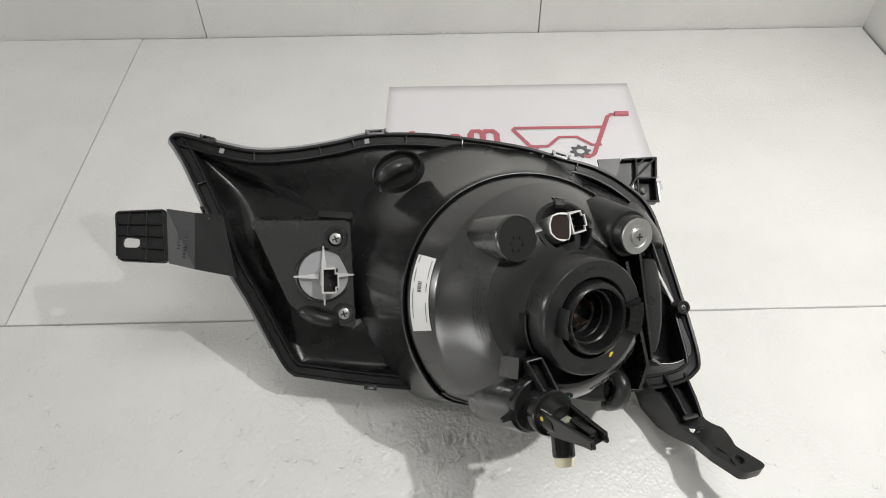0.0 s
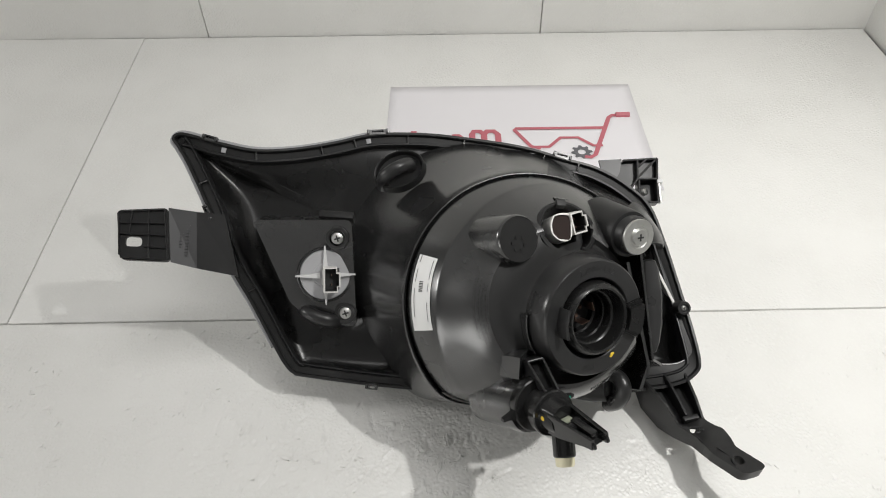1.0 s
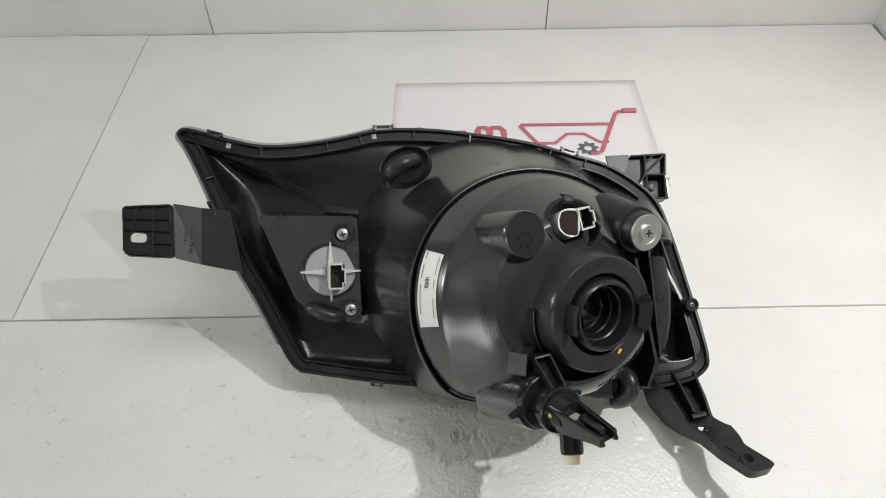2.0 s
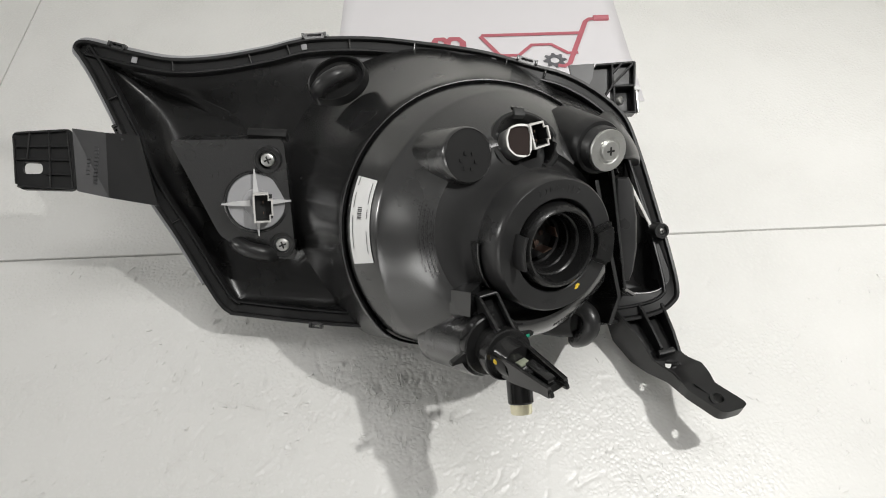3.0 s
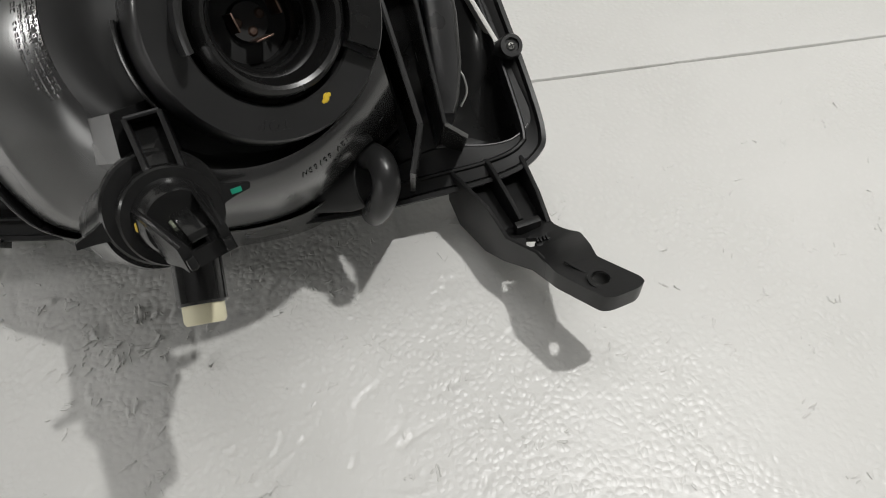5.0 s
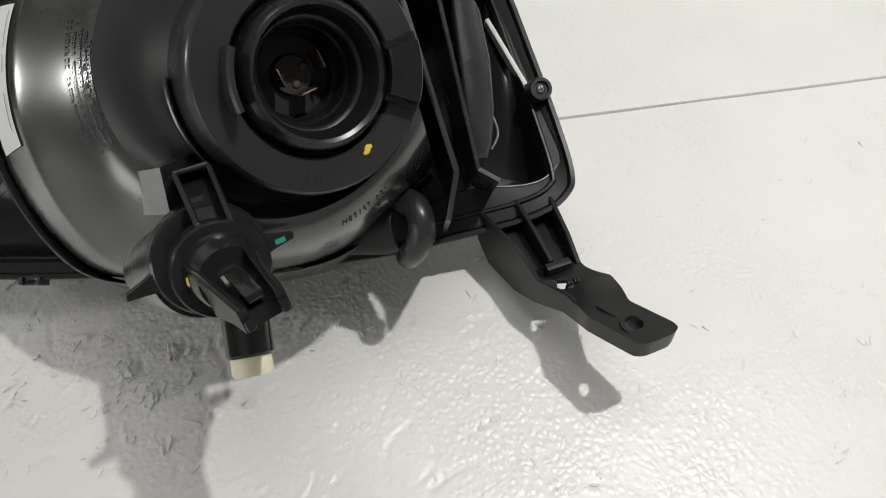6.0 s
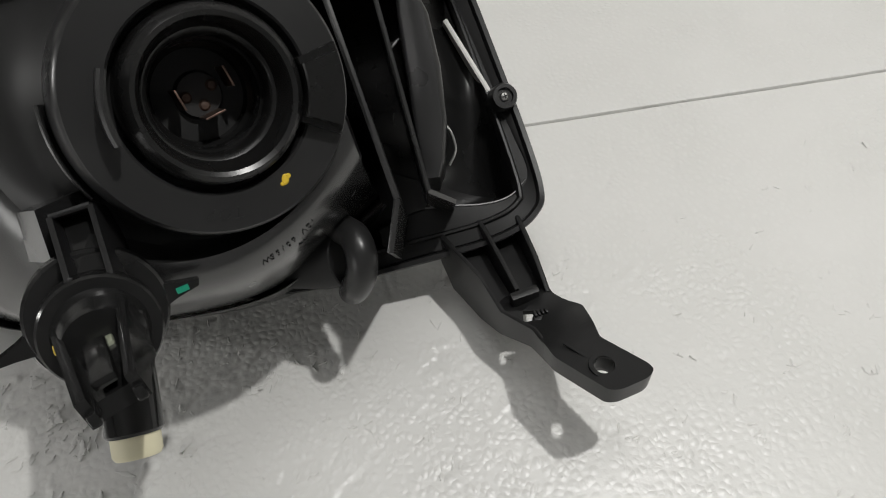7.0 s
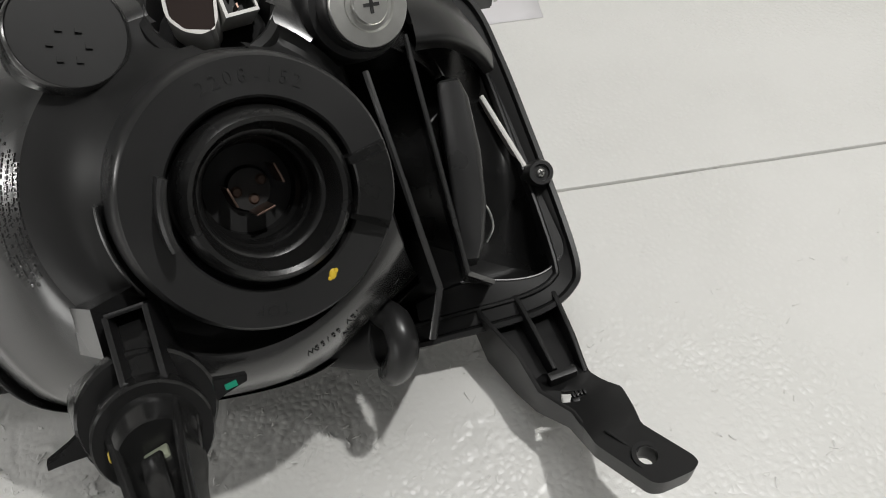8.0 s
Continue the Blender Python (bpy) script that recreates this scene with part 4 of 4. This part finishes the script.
part("side_strip", wall([(0.2262, 0.0285, -0.034), (0.2445, -0.0150, -0.030)], [(0.2262, 0.0285, -0.0230), (0.2445, -0.0150, -0.0205)], 0.0026), WHITE, lamp, "bright strip seen through the slot")
sb = axes((0.2512, -0.0220, -0.0088), (0.10, -0.15, 0.98))
sboss = part("edge_boss", lathe([(0.0075, -0.025), (0.0072, -0.002), (0.0064, 0.0), (0.0046, 0.0), (0.0044, -0.002), (0.0, -0.002)], sb, 28), RUBBER, lamp, "small black boss with a steel screw")
screw(sb @ Matrix.Translation((0, 0, -0.0015)), 0.0027, sboss)
HOOD = [((0.184, 0.066, 0.050), (0.197, 0.078, 0.026), (0.212, 0.084, -0.006), (0.2260, 0.078, -0.040)),
        ((0.191, 0.048, 0.060), (0.2060, 0.052, 0.046), (0.2215, 0.055, 0.016), (0.2340, 0.0545, -0.020)),
        ((0.1933, 0.0340, 0.0625), (0.2090, 0.0365, 0.0525), (0.2245, 0.0400, 0.0225), (0.2338, 0.0410, -0.0090)),
        ((0.1933, 0.0296, 0.0600), (0.2088, 0.0325, 0.0500), (0.2239, 0.0363, 0.0200), (0.2328, 0.0376, -0.0100)),
        ((0.1925, 0.0310, 0.0480), (0.2070, 0.0340, 0.0390), (0.2205, 0.0380, 0.0100), (0.2295, 0.0395, -0.0200))]
bm = bmesh.new()
rings(bm, [spline(r, 7, False) for r in zip(*[spline(c, 5, False) for c in zip(*HOOD)])], False)
part("bowl_hood", bm, MATT, lamp, "smooth black hood over the ribbed pocket")

# small clips along the rim
def rim_at(k, f):
    """Place, direction and outward side on the rim, past its k-th corner."""
    i = int((k + f) * 8) % RN
    t = (rim_line[(i + 1) % RN] - rim_line[i]).normalized()
    return rim_line[i], t, -rim_in[i]


for k, f, x0 in ((1, 0.75, 0.014), (6, 0.15, 0.020), (9, 0.9, 0.018), (21, 0.45, 0.012), (22, 0.30, 0.010), (29, 0.2, 0.014)):
    p, t, out = rim_at(k, f)
    m = Matrix((t, out, t.cross(out))).transposed().to_4x4()
    if m[2][2] < 0:
        m = Matrix((-t, out, (-t).cross(out))).transposed().to_4x4()
    m = Matrix.Translation(p) @ m
    cl = part("rim_clip", plate([(-x0 / 2, -0.002), (x0 / 2, -0.002), (x0 / 2, 0.0034), (-x0 / 2, 0.0034)], [[(-x0 * 0.32, 0.0002), (x0 * 0.32, 0.0002), (x0 * 0.32, 0.0022), (-x0 * 0.32, 0.0022)]], -0.009, 0.0016, m), PLASTIC, lamp, smooth=False)
    for side in (-1, 1):
        part("clip_tooth", block(0.0024, 0.0048, 0.0036, m @ pose(side * x0 * 0.5, 0.0008, 0.0018), 0.0005), PLASTIC, cl)
for k, f in ((3, 0.1), (4, 0.7), (5, 0.6), (6, 0.8), (8, 0.1), (9, 0.5), (10, 0.4), (27, 0.3), (29, 0.7)):
    p, t, out = rim_at(k, f)
    part("rim_web", wall([p - out * 0.0035 - Vector((0, 0, 0.006)), p - out * 0.0118 - Vector((0, 0, 0.006))], [p - out * 0.0035 + Vector((0, 0, 0.0008)), p - out * 0.0118 - Vector((0, 0, 0.0012))], 0.0012), PLASTIC, lamp)
for k, f in ((2, 0.15), (5, 0.95), (9, 0.35)):
    p, t, out = rim_at(k, f)
    part("clip_window", block(0.0050, 0.0055, 0.0012, Matrix.Translation(p - out * 0.0072 - Vector((0, 0, 0.0026))) @ Matrix.Rotation(math.atan2(t.y, t.x), 4, "Z"), 0.0004), DISC, lamp, "pale clip seen through the rim")

# lower bracket arm: a ribbed channel that ends in a drilled pad
ARM_W = [(0.262, 0.456), (0.261, 0.435), (0.2617, 0.4229), (0.2743, 0.4012), (0.2813, 0.3816), (0.2936, 0.3658), (0.2976, 0.3451), (0.3146, 0.3217), (0.3194, 0.3208), (0.3314, 0.3239), (0.3349, 0.3273), (0.3339, 0.331), (0.3195, 0.3509), (0.3193, 0.3767), (0.3076, 0.3898), (0.3009, 0.429), (0.303, 0.456)]


def arm_height(x, y):
    """Height of the arm's top over the foam, by distance along it."""
    s = (x - 0.28) * 0.422 + (0.43 - y) * 0.907
    return 0.036 + 0.0095 * smooth((s - 0.034) / 0.012) + 0.0200 * smooth((s - 0.050) / 0.040) + 0.36 * max(0.0, s - 0.088)


bm = bmesh.new()
plate(round_loop(ARM_W, 0.0022, 3), [circle(0.3166, 0.3347, 0.0044, 20), [(0.2905, 0.3745), (0.2990, 0.3735), (0.3010, 0.3800), (0.2915, 0.3812)]], -0.0035, 0.0, Matrix.Identity(4), bm=bm)
bmesh.ops.subdivide_edges(bm, edges=[e for e in bm.edges if e.calc_length() > 0.006], cuts=2, use_grid_fill=False)
for v in bm.verts:
    if v.co.z < -0.001:
        v.co.z -= 0.0090 * smooth((0.372 - v.co.y) / 0.02)
    v.co.z += arm_height(v.co.x, v.co.y)
    v.co = w2l(*v.co)
bmesh.ops.triangulate(bm, faces=bm.faces)
arm = part("mount_arm", bm, MATT, lamp, "matt black plastic mounting arm with a drilled pad")


def arm_wall(pts, low, high, thick):
    """A rib that stands on the arm, by places over the foam."""
    return part("arm_rib", wall([w2l(x, y, z) for (x, y), z in zip(pts, low)], [w2l(x, y, z) for (x, y), z in zip(pts, high)], thick), MATT, arm)


arm_wall([(0.2570, 0.4360), (0.2617, 0.4229), (0.2743, 0.4012), (0.2813, 0.3816), (0.2939, 0.3665), (0.2985, 0.3480)], (0.020, 0.011, 0.010, 0.026, 0.036, 0.050), (0.046, 0.051, 0.0495, 0.0475, 0.0525, 0.0612), 0.0022)
arm_wall([(0.2780, 0.438), (0.2800, 0.431), (0.2860, 0.409), (0.2907, 0.3919)], (0.030, 0.030, 0.030, 0.034), (0.050, 0.0525, 0.0515, 0.0490), 0.0022)
arm_wall([(0.2985, 0.440), (0.2995, 0.432), (0.3035, 0.409), (0.3060, 0.3900)], (0.022, 0.022, 0.024, 0.034), (0.050, 0.0520, 0.0500, 0.0460), 0.0024)
arm_wall([(0.2869, 0.3872), (0.3006, 0.3905)], (0.034, 0.034), (0.0500, 0.0500), 0.0042)
part("hole_lip", lathe([(0.0066, -0.002), (0.0066, 0.0005), (0.0046, 0.0005), (0.0044, -0.008)], TO_LAMP @ pose(0.3166, 0.3347, arm_height(0.3166, 0.3347) - 0.0002, -7, 5, 0), 24), MATT, arm)
part("pad_groove", block(0.0012, 0.017, 0.0010, TO_LAMP @ pose(0.3085, 0.3440, arm_height(0.3085, 0.3440) + 0.0003, -10, 0, 40), 0.0003), MATT, arm)
bm = block(0.0072, 0.0040, 0.0070, TO_LAMP @ pose(0.2990, 0.3755, 0.0440, 0, 0, 14), 0.0008)
for k in range(4):
    block(0.0012, 0.0030, 0.0030, TO_LAMP @ pose(0.2965 + 0.0019 * k, 0.3768 + 0.0004 * k, 0.0480 - 0.0004 * (k % 2), 0, 0, 14), 0.0003, bm)
part("snap_tooth", bm, MATT, arm, "black toothed snap beside the slot")

# side bracket: a kinked plate with a slotted, ribbed end
SB = [(-0.307, 0.072, 0.027), (-0.258, 0.075, 0.022), (-0.232, 0.072, 0.0165), (-0.205, 0.070, 0.0125)]
SB2 = [(-0.297, 0.022, 0.033), (-0.250, 0.020, 0.027), (-0.227, 0.015, 0.0195), (-0.188, 0.008, 0.0130)]
n0 = ((Vector(SB[1]) - Vector(SB[0])).cross(Vector(SB2[0]) - Vector(SB[0]))).normalized()
if n0.z < 0:
    n0 = -n0
end_m = axes((-0.278, 0.048, 0.0270), n0)


def flat_on(p):
    return (end_m.inverted() @ Vector(p)).xy


bracket = part("side_bracket", plate(round_loop([flat_on(p) for p in (SB[0], SB[1], SB2[1], SB2[0])], 0.006), [round_loop([flat_on(p) for p in ((-0.295, 0.046, 0.03), (-0.279, 0.045, 0.03), (-0.278, 0.035, 0.03), (-0.294, 0.035, 0.03))], 0.0045)], -0.0035, 0.0, end_m), MATT, lamp, "flat black side bracket with a slot")
for i in range(1, 3):
    bm = bmesh.new()
    rings(bm, [[Vector(SB[i]), Vector(SB2[i]), Vector(SB2[i]) - Vector((0, 0, 0.004)), Vector(SB[i]) - Vector((0, 0, 0.004))], [Vector(SB[i + 1]), Vector(SB2[i + 1]), Vector(SB2[i + 1]) - Vector((0, 0, 0.004)), Vector(SB[i + 1]) - Vector((0, 0, 0.004))]], True, True, True)
    # first web is painted greyer to imitate the sheen on that facet
    part("bracket_web", bm, GREYBLACK if i == 1 else MATT, bracket)
for (x0, v0), (x1, v1) in (((-0.3035, 0.066), (-0.298, 0.026)), ((-0.291, 0.0715), (-0.291, 0.048)), ((-0.2755, 0.073), (-0.2700, 0.022)), ((-0.303, 0.0705), (-0.260, 0.0735)), ((-0.301, 0.0585), (-0.258, 0.059)),
                           ((-0.300, 0.0475), (-0.257, 0.0465)), ((-0.276, 0.0345), (-0.254, 0.0335)), ((-0.2965, 0.0235), (-0.251, 0.0215)), ((-0.2605, 0.0735), (-0.2520, 0.0215))):
    lo = [end_m @ Vector((*flat_on((x, v, 0.03)), 0.0)) for x, v in ((x0, v0), (x1, v1))]
    part("bracket_rib", wall(lo, [p + n0 * 0.0024 for p in lo], 0.0011), MATT, bracket)

wm = axes((Vector(SB[1]) + Vector(SB2[1]) + Vector(SB[2]) + Vector(SB2[2])) / 4, (Vector(SB2[1]) - Vector(SB[1])).cross(Vector(SB[2]) - Vector(SB[1])))
tagged(part("raised_text", bars([(0.004, -0.018 + 0.0033 * i, 0.0030, 0.0018) for i in range(11)] + [(-0.002, -0.010 + 0.0033 * i, 0.0026, 0.0016) for i in range(5)], wm), GREYBLACK, bracket, "raised moulded marks"), kind="stuff")

# corner clip bracket behind the bowl
ck = Matrix.Translation((0, 0, -0.046))
clip = part("corner_bracket", plate([(0.204, 0.142), (0.2437, 0.144), (0.2424, 0.1217), (0.2230, 0.1213), (0.2100, 0.112), (0.196, 0.121)], [], -0.012, -0.006, ck), MATT, lamp, "ribbed black corner bracket with a metal clip")
part("bracket_flap", plate([(0.1813, 0.1433), (0.2059, 0.1444), (0.2033, 0.1297), (0.1975, 0.1195), (0.1849, 0.1267)], [], -0.004, 0.0, ck @ Matrix.Translation((0, 0, -0.001))), GREYBLACK, clip, "grey-black flap")
for p, q in (((0.2069, 0.1420), (0.2437, 0.1440)), ((0.2437, 0.1440), (0.2424, 0.1210)), ((0.2424, 0.1213), (0.2200, 0.1213)), ((0.2420, 0.1425), (0.2222, 0.1230)), ((0.2222, 0.1430), (0.2218, 0.1213)), ((0.2218, 0.1213), (0.2135, 0.1100)), ((0.2222, 0.1340), (0.2320, 0.1435)),
             ((0.2424, 0.0955), (0.2230, 0.0948)), ((0.2424, 0.1210), (0.2424, 0.0955)), ((0.2230, 0.1200), (0.2230, 0.0950))):
    part("bracket_rib", wall([ck @ Vector((*p, -0.012)), ck @ Vector((*q, -0.012))], [ck @ Vector((*p, 0.002)), ck @ Vector((*q, 0.002))], 0.0020), MATT, clip)
part("bracket_shelf", block(0.020, 0.026, 0.003, ck @ pose(0.2325, 0.108, -0.012), 0.0004), MATT, clip)
part("clip_pin", lathe([(0.0042, -0.014), (0.0042, 0.000), (0.0036, 0.0012), (0.0, 0.0014)], ck @ Matrix.Translation((0.2290, 0.1075, 0.0)) @ Matrix.Rotation(radians(40), 4, "Y"), 20), ZINC, clip, "small metal pin")
part("metal_clip", block(0.0022, 0.0230, 0.008, ck @ pose(0.2448, 0.1065, -0.002, 0, 0, 3), 0.0004), ZINC, clip, "grey metal clip")
part("metal_clip", block(0.0055, 0.0040, 0.008, ck @ pose(0.2450, 0.1185, -0.001), 0.0004), GREY, clip, "grey clip end")

# paper label on the dome
bm = bmesh.new()
LA, LB = radians(159.5), radians(194)
rows = []
for j in range(3):
    rows.append([dome_point(0.045 + 0.108 * j, LA + (LB - LA) * i / 16, 0.0006) for i in range(17)])
rings(bm, rows, False)
label = part("paper_label", bm, LABEL, lamp, "narrow white paper label with small print")
for f0, a0, a1 in ((0.075, 159, 163), (0.075, 166, 172), (0.075, 175, 188), (0.225, 161, 170), (0.225, 172, 176), (0.225, 181, 190)):
    bm = bmesh.new()
    rings(bm, [[dome_point(f0 + d, radians(a0 + (a1 - a0) * i / 6), 0.0009) for i in range(7)] for d in (0.0, 0.006)], False)
    part("print_line", bm, INK, label, "small unreadable print")
for i in range(7):
    bm = bmesh.new()
    a = 171.5 + i * 0.75
    rings(bm, [[dome_point(0.125 + d, radians(a + s), 0.0009) for s in (0.0, 0.35 + 0.2 * (i % 2))] for d in (0.0, 0.045)], False)
    part("print_bar", bm, INK, label)
bm = bmesh.new()
random.seed(5)
for col, (t, a0, a1, step) in enumerate(((0.765, 162.0, 177.0, 2.0), (0.77, 180.0, 202.0, 1.7), (0.825, 163.0, 205.0, 1.55), (0.88, 165.0, 206.0, 1.55), (0.93, 166.0, 204.0, 1.5), (0.97, 169.0, 199.0, 1.5))):
    a = a0
    while a < a1:
        a += step
        if random.random() < 0.10:
            continue
        q, e1 = dome_point(t, radians(a), 0.00005), dome_point(t, radians(a + 0.5), 0.00005)
        n = (dome_point(t, radians(a), 0.004) - q).normalized()
        x = (e1 - q).normalized()
        m = Matrix.Translation(q) @ Matrix((x, n.cross(x), n)).transposed().to_4x4()
        tall, wide = (0.0026, 0.0016) if col == 0 else (0.0019, 0.0012)
        block(0.00036, tall, 0.00045, m @ pose(-wide / 2, 0, 0), 0, bm)
        if random.random() < 0.6:
            block(0.00036, tall, 0.00045, m @ pose(wide / 2, 0, 0), 0, bm)
        for y in random.sample((-0.5, 0.0, 0.5), 2):
            block(wide * 0.8, 0.00036, 0.00045, m @ pose(0, y * tall * 0.84, 0), 0, bm)
tagged(part("moulded_text", bm, PLASTIC, lamp, "lines of small raised moulded characters", smooth=False), kind="stuff")


def bowl_text(text, t, deg, size, spin, step):
    """Small raised characters laid along the bowl, each on its own tangent plane."""
    bm = bmesh.new()
    for i, ch in enumerate(text):
        if ch == " ":
            continue
        a = radians(deg + step * (i - (len(text) - 1) / 2))
        p = dome_point(t, a, 0.0001)
        e1, e2 = dome_point(t, a + 0.02, 0.0001) - p, dome_point(min(1.0, t + 0.02), a, 0.0001) - p
        z = e1.cross(e2).normalized()
        if z.dot(p - BOWL_C) < 0:
            z = -z
        x = e1.normalized() * spin
        me = letters(ch, size, 0.0004)
        me.transform(Matrix.Translation(p) @ Matrix((x, z.cross(x), z)).transposed().to_4x4())
        bm.from_mesh(me)
        bpy.data.meshes.remove(me)
    return part("moulded_word", bm, PLASTIC, lamp, "raised moulded rating", smooth=False)


bowl_text("12V 60/55W", 0.74, 302, 0.0038, -1, -2.0)
bowl_text("H4", 0.62, 305, 0.0038, -1, -2.0)
tagged(part("moulded_text", bars([(-0.006 + 0.004 * k, 0, 0.0022, 0.0034) for k in range(4)], axes(dome_point(0.42, radians(84), 0.0001), dome_point(0.42, radians(84), 0.01) - dome_point(0.42, radians(84), 0.0))), PLASTIC, lamp), kind="stuff")

# torn crumbs and flakes on the front board, in small clumps
random.seed(11)
bm = bmesh.new()
for k in range(470):
    big = 1.0
    if k < 32:
        cx, cy, big = random.gauss(0.05, 0.11), random.gauss(0.35, 0.06), random.uniform(1.5, 2.8)
    elif k < 190:
        cx, cy = random.gauss(0.05, 0.15), random.gauss(0.37, 0.08)
    else:
        cx, cy = random.uniform(-0.5, 0.75), random.uniform(0.12, 0.53)
    for c in range(random.choice((1, 1, 2, 3, 4)) + (2 if big > 1 else 0)):
        x, y = cx + random.gauss(0, 0.003), cy + random.gauss(0, 0.003)
        if not 0.1 < y < 0.535:
            continue
        ln, wd = big * random.uniform(0.0006, 0.0028), big * random.uniform(0.0004, 0.0011)
        m = Matrix.Translation((x, y, 0.0002)) @ Matrix.Rotation(random.gauss(1.0, 0.8 if big == 1.0 else 2.0), 4, "Z")
        tip = random.uniform(0.0, 0.45) * ln
        n = 7
        left = [Vector((ln * (i / (n - 1) - 0.5) * 2, wd * (0.35 + random.random()) * math.sin(math.pi * (0.12 + 0.76 * i / (n - 1))), tip * (i / (n - 1)) ** 2)) for i in range(n)]
        right = [Vector((p.x + random.uniform(-0.1, 0.1) * ln, -wd * (0.3 + random.random()) * math.sin(math.pi * (0.12 + 0.76 * i / (n - 1))), p.z)) for i, p in enumerate(left)]
        high = [Vector((p.x, (p.y + q.y) / 2, p.z + random.uniform(0.0001, 0.0004))) for p, q in zip(left, right)]
        low = [Vector((p.x, (p.y + q.y) / 2, -0.0006)) for p, q in zip(left, right)]
        rings(bm, [[m @ p for p in (a, h, b, l)] for a, h, b, l in zip(left, high, right, low)], True, True, True)
tagged(obj("foam_crumbs", bm, FOAM), "small torn white foam crumbs scattered on the board", "foam crumbs", kind="stuff")
